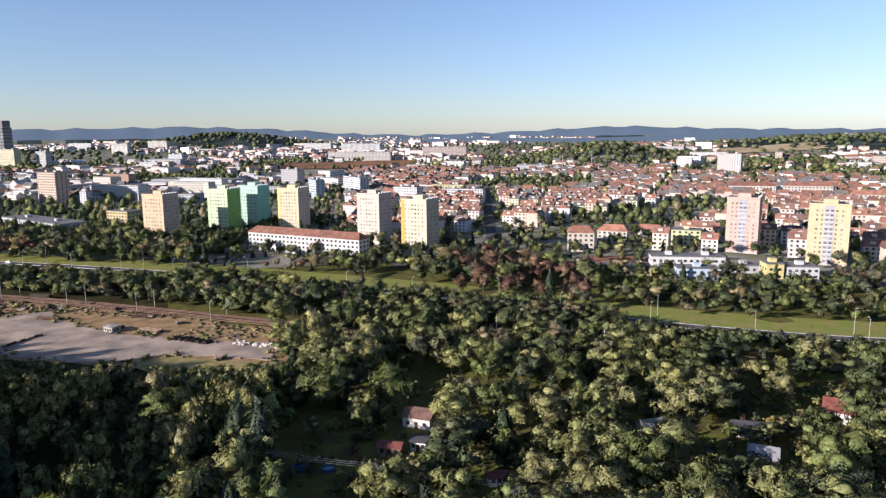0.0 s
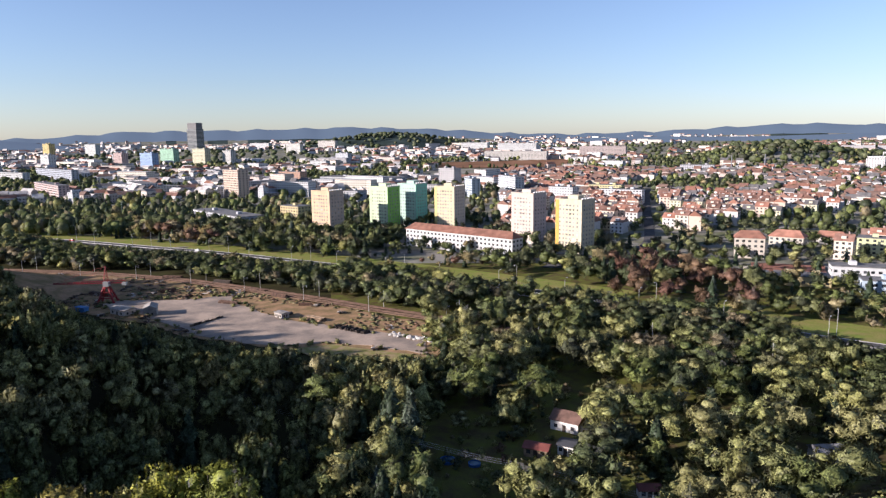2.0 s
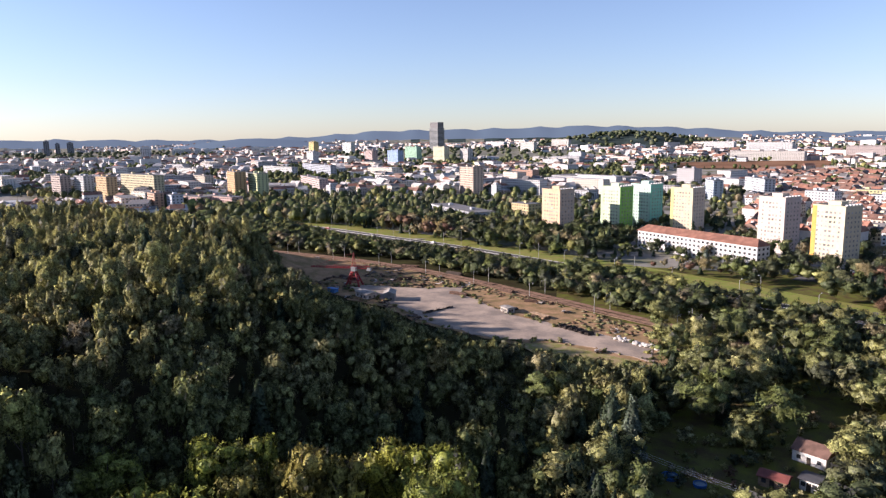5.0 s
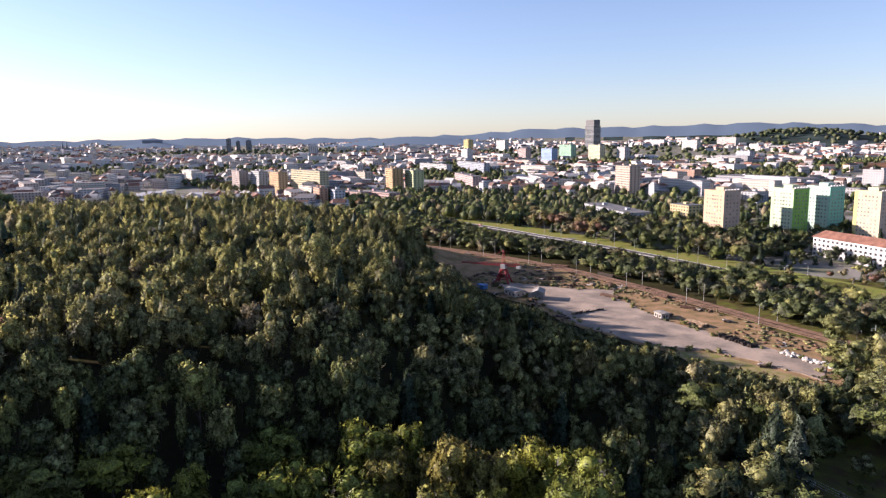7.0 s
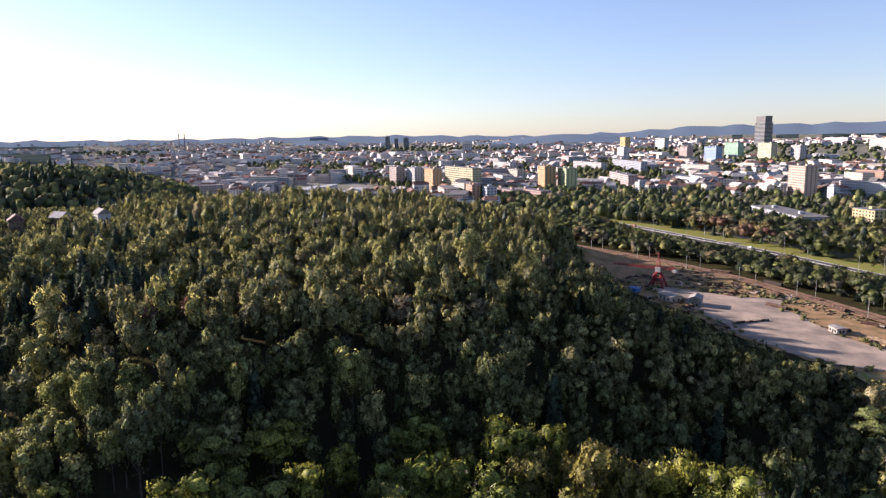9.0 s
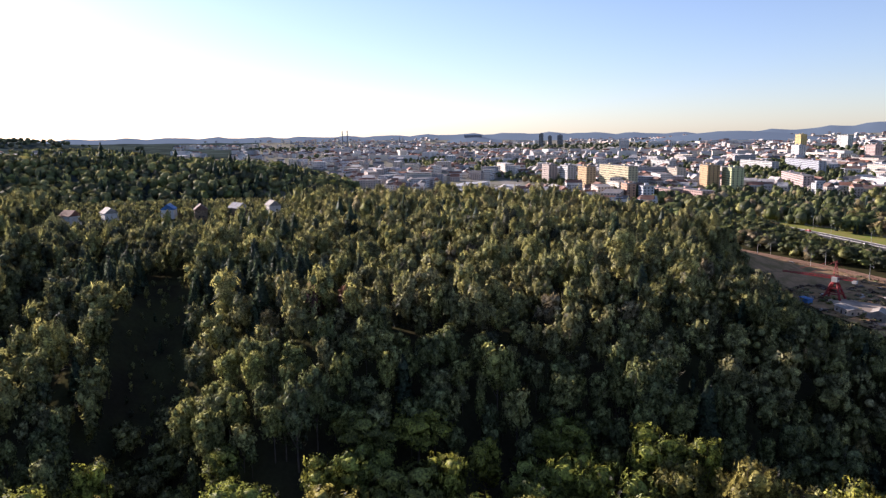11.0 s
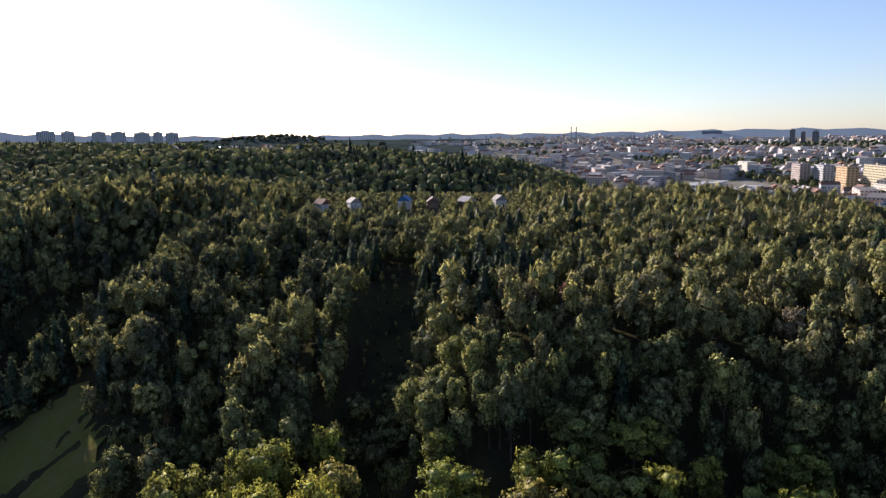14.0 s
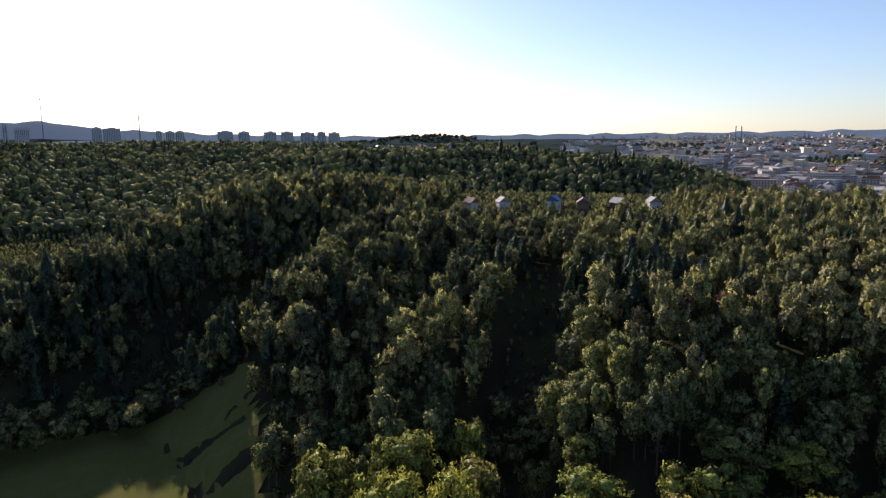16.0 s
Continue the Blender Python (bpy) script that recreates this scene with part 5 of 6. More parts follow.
# ---- cars ----
def car(x, y, turn, colour, label):
    t = thing("car", label, "car", at(x, y, turn, 0.5), "cars")
    bm = boxes((-2.1, -0.88, 0.35, 2.1, 0.88, 0.95))
    bmesh.ops.bevel(bm, geom=bm.edges[:], offset=0.14, segments=2, affect="EDGES")
    part("body", bm, mat("car_paint", colour, 0.3, spec=0.6, bump=0, amount=0.03), t)
    cab = bmesh.new()
    v = [cab.verts.new(p) for p in ((-1.7, -0.8, 0.94), (1.1, -0.8, 0.94), (1.1, 0.8, 0.94), (-1.7, 0.8, 0.94), (-1.2, -0.66, 1.45), (0.45, -0.66, 1.45), (0.45, 0.66, 1.45), (-1.2, 0.66, 1.45))]
    for f in ((4, 5, 6, 7), (0, 1, 5, 4), (1, 2, 6, 5), (2, 3, 7, 6), (3, 0, 4, 7)):
        cab.faces.new([v[q] for q in f])
    part("cabin", cab, GLASS, t)
    part("car_roof", boxes((-1.15, -0.64, 1.45, 0.42, 0.64, 1.5)), PAINTS_CAR.setdefault(colour, mat("car_paint", colour, 0.3, spec=0.6, bump=0, amount=0.03)), t)
    for wx in (-1.3, 1.3):
        for wy in (-0.8, 0.8):
            part("wheel", rod(bmesh.new(), (wx, wy - 0.1, 0.32), (wx, wy + 0.1, 0.32), 0.32, 0.32, 10), DARKFELT, t)
    return t


PAINTS_CAR = {}
first_car = {}
CAR_COLOURS = {"red": (0.5, 0.03, 0.03), "white": (0.78, 0.78, 0.78), "silver": (0.5, 0.5, 0.52), "dark blue": (0.03, 0.05, 0.14)}


def put_car(x, y, turn, tone):
    if tone in first_car:
        copy_thing(first_car[tone], at(x, y, turn, 0.5))
    else:
        first_car[tone] = car(x, y, turn, CAR_COLOURS[tone], f"{tone} car on the asphalt by the road")


line = bend(ROAD, 9)
for k, side, tone in ((26, -3.6, "red"), (33, 3.5, "white"), (15, 3.6, "silver"), (52, -3.5, "dark blue"), (61, -3.6, "white"), (74, 3.4, "silver"), (83, -3.6, "white"), (90, 3.5, "dark blue"), (97, -3.4, "red"), (44, 3.5, "white")):
    (x, y), (dx, dy) = line[k], line[k + 1] - line[k]
    n = math.hypot(dx, dy)
    put_car(x - dy / n * side, y + dx / n * side, math.degrees(math.atan2(dy, dx)), tone)
for k in range(8):
    put_car(-27 + k * 2.9, 432 + k * 3.2, 25, ("white", "silver", "white", "dark blue", "white")[k % 5])
    put_car(-21 + k * 2.7, 425 + k * 3.2, 25, ("silver", "white", "red", "white")[k % 4])

# ---- landmarks far off ----
SILHOUETTE = paint(0.30, 0.31, 0.33)


def far_tower(az, d, width, depth, top_el, label, colour, name="tower_block"):
    x, y = -d * math.sin(radians(az)), d * math.cos(radians(az))
    z = zat(x, y)
    H = EYE + d * math.tan(radians(top_el)) - z
    t = thing(name, label, name.replace("_", " "), at(x, y, az), "far towers")
    part("wall", boxes((-width / 2, -depth / 2, -6, width / 2, depth / 2, H)), colour, t)
    part("roof_house", boxes((-width / 5, -depth / 4, H, width / 5, depth / 4, H + 3)), colour, t)
    n = max(2, int(width / 5))
    tagged(part("glazing", boxes(*[(-width / 2 + (k + 0.25) * width / n, -depth / 2 - 0.1, 3 + f * 3.4, -width / 2 + (k + 0.75) * width / n, -depth / 2 + 0.1, 5 + f * 3.4) for k in range(n) for f in range(max(1, int((H - 5) / 3.4)))]), GLASS, t), kind="stuff")
    return t


far_tower(61.1, 2700, 17, 15, 0.14, "slender glass tower on the skyline of the centre", SILHOUETTE)
far_tower(60.4, 2720, 14, 14, -0.05, "shorter glass tower beside its twin", SILHOUETTE)
far_tower(59.6, 2690, 20, 15, 0.0, "broad dark tower on the skyline of the centre", SILHOUETTE)
far_tower(54.6, 2000, 26, 16, -0.42, "white tower block alone above the old town", paint(0.74, 0.76, 0.78))
SKYLINE = ((131.7, 14, 1.3), (130.7, 41, 1.0), (126.0, 30, 1.0), (125.0, 54, 0.95), (121.8, 19, 0.72), (121.0, 29, 0.7), (120.3, 29, 0.7), (117.0, 53, 0.66), (115.6, 38, 0.62), (113.6, 43, 0.58),
           (112.3, 45, 0.56), (110.7, 50, 0.5), (109.6, 30, 0.52), (108.6, 42, 0.47), (52.4, 30, -0.6), (51.7, 30, -0.62), (50.9, 22, -0.6), (50.2, 22, -0.6), (48.0, 30, -0.58), (46.6, 28, -0.55))
for az, w, top in SKYLINE:
    far_tower(az, 2600 if az > 100 else 2500, w, 16, top, "grey panel block on the hazy skyline", paint(0.84, 0.83, 0.8))
for az, d, h, r in ((123.1, 2700, 112, 2.6), (104.2, 1700, 34, 1.6), (129.4, 4200, 210, 2.5), (76.8, 3200, 70, 3.0), (77.2, 3220, 70, 3.0), (-9.7, 1210, 26, 1.2), (-12.0, 1215, 28, 1.2)):
    x, y = -d * math.sin(radians(az)), d * math.cos(radians(az))
    t = thing("chimney", "tall slender chimney far off on the skyline", "chimney", at(x, y))
    part("shaft", rod(bmesh.new(), (0, 0, -5), (0, 0, h), r, r * 0.6, 10), SILHOUETTE, t)
    part("rim", rod(bmesh.new(), (0, 0, h), (0, 0, h + 2), r * 0.8, r * 0.8, 10), SILHOUETTE, t)
d = 3300
x, y = -d * math.sin(radians(72.4)), d * math.cos(radians(72.4))
dom = thing("cathedral", "cathedral with two pointed spires on its hill", "cathedral", at(x, y, 72))
H = EYE - zat(x, y) - 14
part("nave", gable(boxes((-30, -10, -10, 30, 10, H - 22)), -30, -10, 30, 10, H - 22, 14), SILHOUETTE, dom)
for u in (-12, 4):
    part("spire", rod(rod(bmesh.new(), (u, 0, -5), (u, 0, H - 6), 5, 5, 8), (u, 0, H - 6), (u, 0, H + 18), 5, 0.4, 8), SILHOUETTE, dom)
d = 3650
x, y = -d * math.sin(radians(66.6)), d * math.cos(radians(66.6))
fort = thing("hill_fortress", "low broad fortress on top of the wooded hill", "fortress", at(x, y, 66))
part("wall", boxes((-45, -14, -20, 45, 14, EYE - zat(x, y) - 1)), SILHOUETTE, fort)
part("roof", gable(bmesh.new(), -45, -14, 45, 14, EYE - zat(x, y) - 1, 8), SILHOUETTE, fort)
# the settlement on the western plateau
rnd = random.Random(9)
for k in range(34):
    az, d = rnd.uniform(97.5, 110), rnd.uniform(930, 1250)
    x, y = -d * math.sin(radians(az)), d * math.cos(radians(az))
    wide = rnd.random() < 0.25
    t = shed(x, y, rnd.uniform(0, 180), rnd.uniform(22, 34) if wide else rnd.uniform(9, 13), rnd.uniform(10, 13) if wide else 9, rnd.uniform(4, 6.5), WHITEWASH, rnd.choice((CORRUGATED, TILE, BROWNROOF, GREYSHEET) if k % 9 else (mat("green_sheet_roof", (0.06, 0.22, 0.16), 0.6),)), "pale house of the hilltop settlement", "house", 3.0, True, "hilltop houses")


# ---- trees ----
rng = np.random.default_rng(7)


def leaf_quads(centres, normals, size, rnd, corners=4):
    """Leaf clumps: small three- or four-cornered pieces, tilted at random about their outward direction. Gives the corners and each clump's outward normal."""
    n = len(centres)
    normals = normals / np.linalg.norm(normals, axis=1)[:, None]
    nn = normals + rnd.normal(0, 0.5, (n, 3))
    nn /= np.linalg.norm(nn, axis=1)[:, None]
    a = np.cross(nn, rnd.normal(0, 1, (n, 3)))
    a /= np.linalg.norm(a, axis=1)[:, None]
    b = np.cross(nn, a)
    s = size * rnd.uniform(0.55, 1.35, n)[:, None]
    w = rnd.uniform(0.55, 1.0, n)[:, None]
    lift = nn * s * 0.18
    out = normals + rnd.normal(0, 0.42, (n, 3))
    out /= np.linalg.norm(out, axis=1)[:, None]
    if corners == 3:
        return np.stack([centres + a * s * 1.2, centres - a * s * 0.6 + b * s * w + lift, centres - a * s * 0.6 - b * s * w - lift], 1), out
    return np.stack([centres + a * s, centres + b * s * w + lift, centres - a * s * rnd.uniform(0.6, 1, n)[:, None], centres - b * s * w + lift], 1), out


G5 = (1 + 5 ** 0.5) / 2
ICO_V = np.array([(-1, G5, 0), (1, G5, 0), (-1, -G5, 0), (1, -G5, 0), (0, -1, G5), (0, 1, G5), (0, -1, -G5), (0, 1, -G5), (G5, 0, -1), (G5, 0, 1), (-G5, 0, -1), (-G5, 0, 1)]) / math.sqrt(1 + G5 * G5)
ICO_F = np.array([(0, 11, 5), (0, 5, 1), (0, 1, 7), (0, 7, 10), (0, 10, 11), (1, 5, 9), (5, 11, 4), (11, 10, 2), (10, 7, 6), (7, 1, 8), (3, 9, 4), (3, 4, 2), (3, 2, 6), (3, 6, 8), (3, 8, 9), (4, 9, 5), (2, 4, 11), (6, 2, 10), (8, 6, 7), (9, 8, 1)])


def crown(kind, count, quads, seed):
    """A crown one unit tall: uneven boughs of dense foliage with leaf clumps all over them. Gives corners, outward normals and triangles."""
    rnd = np.random.default_rng(seed)
    V, N, F, used = [], [], [], 0
    if kind == "spire":
        tiers = max(3, count // 2)
        for k in range(tiers):
            top, low = 1 - 0.84 * k / tiers, 1 - 0.9 * (k + 1.35) / tiers * 0.92
            wide = 0.05 + 0.19 * (k + 1) / tiers
            ring = []
            turn = rnd.uniform(0, 6)
            for q in range(8):
                a = turn + q * math.tau / 8
                w = wide * (rnd.uniform(0.95, 1.2) if q % 2 else rnd.uniform(0.6, 0.8))
                ring.append((w * math.cos(a), w * math.sin(a), max(0.06, low) + rnd.uniform(-0.02, 0.02)))
            V.append(np.array([(0, 0, top)] + ring))
            N.append(np.array([(0, 0, 1.0)] + [(p[0] / wide, p[1] / wide, 0.45) for p in ring]))
            F.append(np.array([(0, 1 + q, 1 + (q + 1) % 8) for q in range(8)]) + used)
            used += 9
        h = rnd.power(1.6, quads)
        a = rnd.uniform(0, math.tau, quads)
        r = (0.02 + 0.2 * h) * rnd.uniform(0.85, 1.12, quads)
        pts = np.c_[r * np.cos(a), r * np.sin(a), 0.99 - 0.9 * h]
        nrm = np.c_[np.cos(a), np.sin(a), np.full(quads, 0.35)]
        size = 0.035 if quads > 900 else 0.05 if quads > 300 else 0.085
    else:
        wide, low = {"broad": (0.46, 0.32), "tall": (0.27, 0.18), "bush": (0.5, 0.02), "willow": (0.46, 0.1)}[kind]
        low = min(low, 0.05) if count == 1 else low
        mid, half = (1 + low) / 2, (1 - low) / 2
        lobes = [(0, 0, mid - 0.05, 0.66 * wide, 0.75 * half)]
        for k in range(count - 1):
            a = k * 2.4 + rnd.uniform(-0.5, 0.5)
            v = 0.98 - 1.5 * (k + 0.5) / max(1, count - 1) + rnd.uniform(-0.14, 0.14)
            ring = math.sqrt(max(0.06, 1 - v * v)) * rnd.uniform(0.52, 0.74)
            s = rnd.uniform(0.34, 0.52)
            lobes.append((wide * ring * math.cos(a), wide * ring * math.sin(a), mid + half * v * 0.7, wide * s, half * s * ({"willow": 1.1, "tall": 0.5}.get(kind, 0.62))))
        if count == 1:
            lobes = [(0, 0, mid, 0.95 * wide, 0.95 * half)]
        hub = np.array((0, 0, mid - 0.25 * half))
        for cx, cy, cz, rw, rh in lobes:
            q = ICO_V @ np.array(Euler(rnd.uniform(0, 6, 3)).to_matrix()).T
            p = q * np.array((rw, rw, rh)) * (0.7 if count > 4 else 0.84 if count > 1 else 0.95) * rnd.uniform(0.66, 1.2, 12)[:, None] + np.array((cx, cy, cz))
            o = q + 0.45 * (p - hub) / wide
            V.append(p), N.append(o / np.linalg.norm(o, axis=1)[:, None]), F.append(ICO_F + used)
            used += 12
        L = np.array(lobes)
        pick = rnd.choice(len(lobes), quads, p=L[:, 3] * L[:, 4] / (L[:, 3] * L[:, 4]).sum())
        d = rnd.normal(0, 1, (quads, 3))
        d[:, 2] += 0.35
        d /= np.linalg.norm(d, axis=1)[:, None]
        pts = L[pick, :3] + d * rnd.uniform(0.72, 1.08, quads)[:, None] * L[pick][:, [3, 3, 4]]
        nrm = d + 0.45 * (pts - hub) / wide
        size = 0.052 if quads > 600 else 0.1 if quads > 100 else 0.15 if quads > 30 else 0.2
        if kind == "willow":
            pts[:, 2] -= 0.05 * rnd.random(quads)
    if quads:
        k = 4 if quads > 600 else 3
        q, out = leaf_quads(np.asarray(pts), np.asarray(nrm), size, rnd, k)
        V.append(q.reshape(-1, 3)), N.append(np.repeat(out, k, axis=0))
        base = used + k * np.arange(quads)[:, None]
        F.append((base[:, :, None] + np.array([[(0, 1, 2), (0, 2, 3)][:k - 2]])).reshape(-1, 3))
    leaves = quads * (2 if quads > 600 else 1)
    solid = sum(len(f) for f in F) - leaves
    return np.concatenate(V), np.concatenate(N), np.concatenate(F), np.arange(solid + leaves) >= solid


def stem(kind):
    """Trunk and limbs of a tree one unit tall."""
    bm = bmesh.new()
    r = {"spire": 0.014, "bush": 0.012}.get(kind, 0.02)
    rod(bm, (0, 0, -0.06), (0.01, 0, 0.45), r, r * 0.7, 6)
    rod(bm, (0.01, 0, 0.45), (0.0, 0.01, 0.9), r * 0.7, r * 0.2, 5)
    if kind not in ("spire", "bush"):
        for k in range(5):
            a = k * 2.4
            rod(bm, (0.01, 0, 0.26 + 0.07 * k), (0.24 * math.cos(a), 0.24 * math.sin(a), 0.5 + 0.08 * k), r * 0.5, r * 0.12, 4)
    return bm


KINDS = ("broad", "broad", "broad", "tall", "willow", "bush", "spire", "spire")
LOD = {}
for level, boughs, quads in (("near", 12, 860), ("mid", 7, 150), ("back", 3, 36), ("far", 1, 14), ("dim", 1, 0)):
    LOD[level] = [crown(k, boughs, int(quads * (0.75 if k in ("bush", "tall") else 1.5 if k == "spire" else 1)), 11 * n + 3) for n, k in enumerate(KINDS)]

forest_lots = {}


def plant(level, lot, x, y, z, height, spread, turn, which, tint):
    forest_lots.setdefault((lot, level), []).append((x, y, z, height, spread, turn, which, tint))


def grow(lot_name, level, trees, material):
    """One mesh of many trees from the leaf clumps of each kind."""
    T = np.array(trees)
    vs, ts, ns, fs, cs, used = [], [], [], [], [], 0
    for w in range(len(KINDS)):
        t = T[T[:, 6] == w]
        if not len(t):
            continue
        q, out, f, cut = LOD[level][w]
        ca, sa = np.cos(t[:, 5])[:, None], np.sin(t[:, 5])[:, None]
        x = (q[None, :, 0] * ca - q[None, :, 1] * sa) * t[:, 4, None] + t[:, 0, None]
        y = (q[None, :, 0] * sa + q[None, :, 1] * ca) * t[:, 4, None] + t[:, 1, None]
        z = q[None, :, 2] * t[:, 3, None] + t[:, 2, None]
        vs.append(np.stack([x, y, z], -1).reshape(-1, 3))
        ns.append(np.stack([out[None, :, 0] * ca - out[None, :, 1] * sa, out[None, :, 0] * sa + out[None, :, 1] * ca, np.broadcast_to(out[None, :, 2], x.shape)], -1).reshape(-1, 3))
        fs.append((np.arange(len(t))[:, None, None] * len(q) + f[None] + used).reshape(-1, 3))
        ts.append(np.repeat(t[:, 7], len(f)))
        cs.append(np.tile(cut, len(t)))
        used += len(t) * len(q)
    return new(lot_name, mesh_from(lot_name, np.concatenate(vs), 3, np.concatenate(fs), material, tint=np.concatenate(ts), outward=np.concatenate(ns), index=np.concatenate(cs)))


def level_for(d):
    return "mid" if d < 300 else "back" if d < 620 else "far" if d < 1500 else "dim"


near_trees = []


def put(x, y, h, s, which, tint, lot, slope=False):
    d = math.hypot(x, y)
    z = zat(x, y) - 0.3
    if d < 150 and len(near_trees) < 295 and which != 5:
        near_trees.append((x, y, z, h, s, which, slope))
    else:
        plant(level_for(d), lot, x, y, z, h, s, random.uniform(0, 6.28), which, tint)


def shade(r):
    """A tint from the darker, duller trees of the town."""
    lo, hi = ((0.0, 0.1), (0.1, 0.3), (0.3, 0.5), (0.84, 0.9), (0.0, 0.6))[r.choice(5, p=(0.32, 0.36, 0.12, 0.07, 0.13))]
    return r.uniform(lo, hi)


# big trees on the valley floor at the foot of the hill
x, y, r = scatter(-150, -20, -75, 140, 11.5, 29)
d, az = np.hypot(x, y), np.degrees(np.arctan2(-x, y))
ok = (d > 98) & (d < 127) & (az > 27) & (az < 113) & clear(x, y) & ~((az > 93) & (az < 97))
for px, py in zip(x[ok], y[ok]):
    tall = r.uniform(26, 30.5) - zat(px, py)
    put(px, py, tall, r.uniform(11.5, 15.5), r.choice((0, 1, 2, 3)), r.uniform(0.6, 0.96), "leaves")

# the wood on the hills, with two stands of grey-green pines: x, y and half widths
STANDS = ((-245, -29, 30, 16), (-200, 20, 20, 22))
x, y, r = scatter(-640, -20, -420, 330, 4.6, 3)
h = wooded_hill(x, y)
az = np.degrees(np.arctan2(-x, y))
d = np.hypot(x, y)
ok = in_view(x, y, reach=124) & clear(x, y) & ((h > 0.8) | ((az > 14) & (d < 225)) | (az > 112)) & (r.random(x.size) > 0.07) & (d < 640)
ok &= (az > 15) & (beside_rail(x, y) < -10)
for px, py in zip(x[ok], y[ok]):
    tall = room(px, py, float(np.clip(r.normal(12, 3.8), 5, 22)), 1.0)
    if tall < 1.5:
        continue
    if near_line(np.array([px]), np.array([py]), [g[:2] for g in GULLY])[0] < 9:
        tall = r.uniform(2.5, 5)
    if 107 < math.degrees(math.atan2(-px, py)) < 123 and 218 < math.hypot(px, py) < 330 and zat(px, py) < 14:
        tall = r.uniform(6, 9)
    if math.degrees(math.atan2(-px, py)) > 112 and zat(px, py) < 6:
        tall = r.uniform(4.5, 7.5)
    if px < -330 and -75 < py < 75:
        tall = min(tall, 8.5)
    stand = any(math.hypot((px - a) / w, (py - b) / v) < 1 for a, b, w, v in STANDS)
    fir = r.random() < (0.85 if stand else 0.4 if wave(px, py, 55) > 0.55 else 0.03)
    which = 6 + r.integers(2) if fir else r.choice((0, 1, 2, 3, 4), p=(0.23, 0.23, 0.22, 0.3, 0.02))
    s = tall * (0.62 if which == 3 else 0.45) * r.uniform(0.7, 1.3) if which < 6 else tall * 0.85
    # Past 88 degrees the darker tints put backlit shade into the leaves.
    put(px, py, tall, s, which, float(np.clip((0.56 if math.degrees(math.atan2(-px, py)) < 88 else 0.45) + 0.17 * wave(px, py, 90, 1) + r.normal(0, 0.13), 0.26, 0.93)), "needles" if which >= 6 else "leaves", True)

# tall trees along the meadow's upper edge
r = np.random.default_rng(41)
for k in range(66):
    a, dist = r.uniform(116, 137), r.uniform(194, 216)
    tall = r.uniform(8, 11) - 0.4 * zat(-dist * math.sin(radians(a)), dist * math.cos(radians(a)))
    put(-dist * math.sin(radians(a)), dist * math.cos(radians(a)), tall, tall * 0.7, r.choice((0, 1, 2, 3)), r.uniform(0.1, 0.9), "leaves")

# trees at the brink of the plateau
for k in range(26):
    px, py = r.uniform(-164, -140), r.uniform(-20, 4)
    tall = r.uniform(7, 11)
    put(px, py, tall, tall * 0.7, r.choice((0, 1, 2)), r.uniform(0.35, 0.7), "leaves")

# the far wooded slopes to the west
x, y, r = scatter(-1400, -200, -1200, 330, 9.0, 5)
d, az, h = np.hypot(x, y), np.degrees(np.arctan2(-x, y)), ground(x, y)
ok = in_view(x, y, 66, 137) & (d > 635) & (d < 1350) & ((h > 24) | (az > 88))
ok &= ~((az > 97) & (az < 109) & (d > 900) & (wave(x, y, 45, 1) < 0.35))
for px, py in zip(x[ok], y[ok]):
    tall = r.uniform(8, 13)
    fir = r.random() < 0.12
    which = 6 + r.integers(2) if fir else r.integers(4)
    put(px, py, tall * (1.3 if fir else 1), tall * (1.1 if which < 6 else 1.2), which, r.uniform(0.08, 0.62), "needles" if fir else "leaves")

# gardens and thickets in the valley, up to the railway
x, y, r = scatter(-110, 215, 95, 300, 7.6, 9)
d, az = np.hypot(x, y), np.degrees(np.arctan2(-x, y))
ok = in_view(x, y, -37, 24, 120) & clear(x, y) & (beside_rail(x, y) < -6) & (wave(x, y, 19, 3) > -0.8)
ok &= ~((az > 7) & (az < 14) & (d > 120) & (d < 176))
for px, py in zip(x[ok], y[ok]):
    small = r.random() < (0.35 if math.hypot(px, py) < 215 else 0.15)
    fir = r.random() < 0.08
    tall = room(px, py, r.uniform(4, 7) if small else r.uniform(9, 17), 1.05)
    if tall < 1.5:
        continue
    which = 6 + r.integers(2) if fir else 5 if small else r.choice((0, 1, 2, 3, 4), p=(0.24, 0.22, 0.22, 0.12, 0.2))
    put(px, py, tall, tall * (0.95 if which < 5 else 1.1), which, shade(r) if r.random() < 0.38 else r.choice((r.uniform(0.1, 0.2), r.uniform(0.36, 0.45), r.uniform(0.4, 0.5), r.uniform(0.6, 0.7))), "needles" if fir else "leaves")

# shrubs and fruit trees round the cottages
x, y, r = scatter(-60, 140, 125, 215, 4.2, 37)
near_house = np.min([np.hypot(x - row[0], y - row[1]) for row in SHEDS], axis=0)
ok = in_view(x, y, -37, 14, 118) & (near_house > 5.5) & (near_house < 26) & (r.random(x.size) < 0.75)
for px, py in zip(x[ok], y[ok]):
    tall = r.uniform(1.4, 4.6)
    put(px, py, tall, tall * r.uniform(0.8, 1.3), 5 if r.random() < 0.75 else 3, r.uniform(0, 0.97), "leaves")

for px, py, tall in ((78, 167, 7), (83, 168, 8), (88, 171, 6), (74, 170, 6), (52, 168, 6), (118, 178, 6)):
    put(px, py, tall, tall, 0, r.uniform(0.1, 0.5), "leaves")

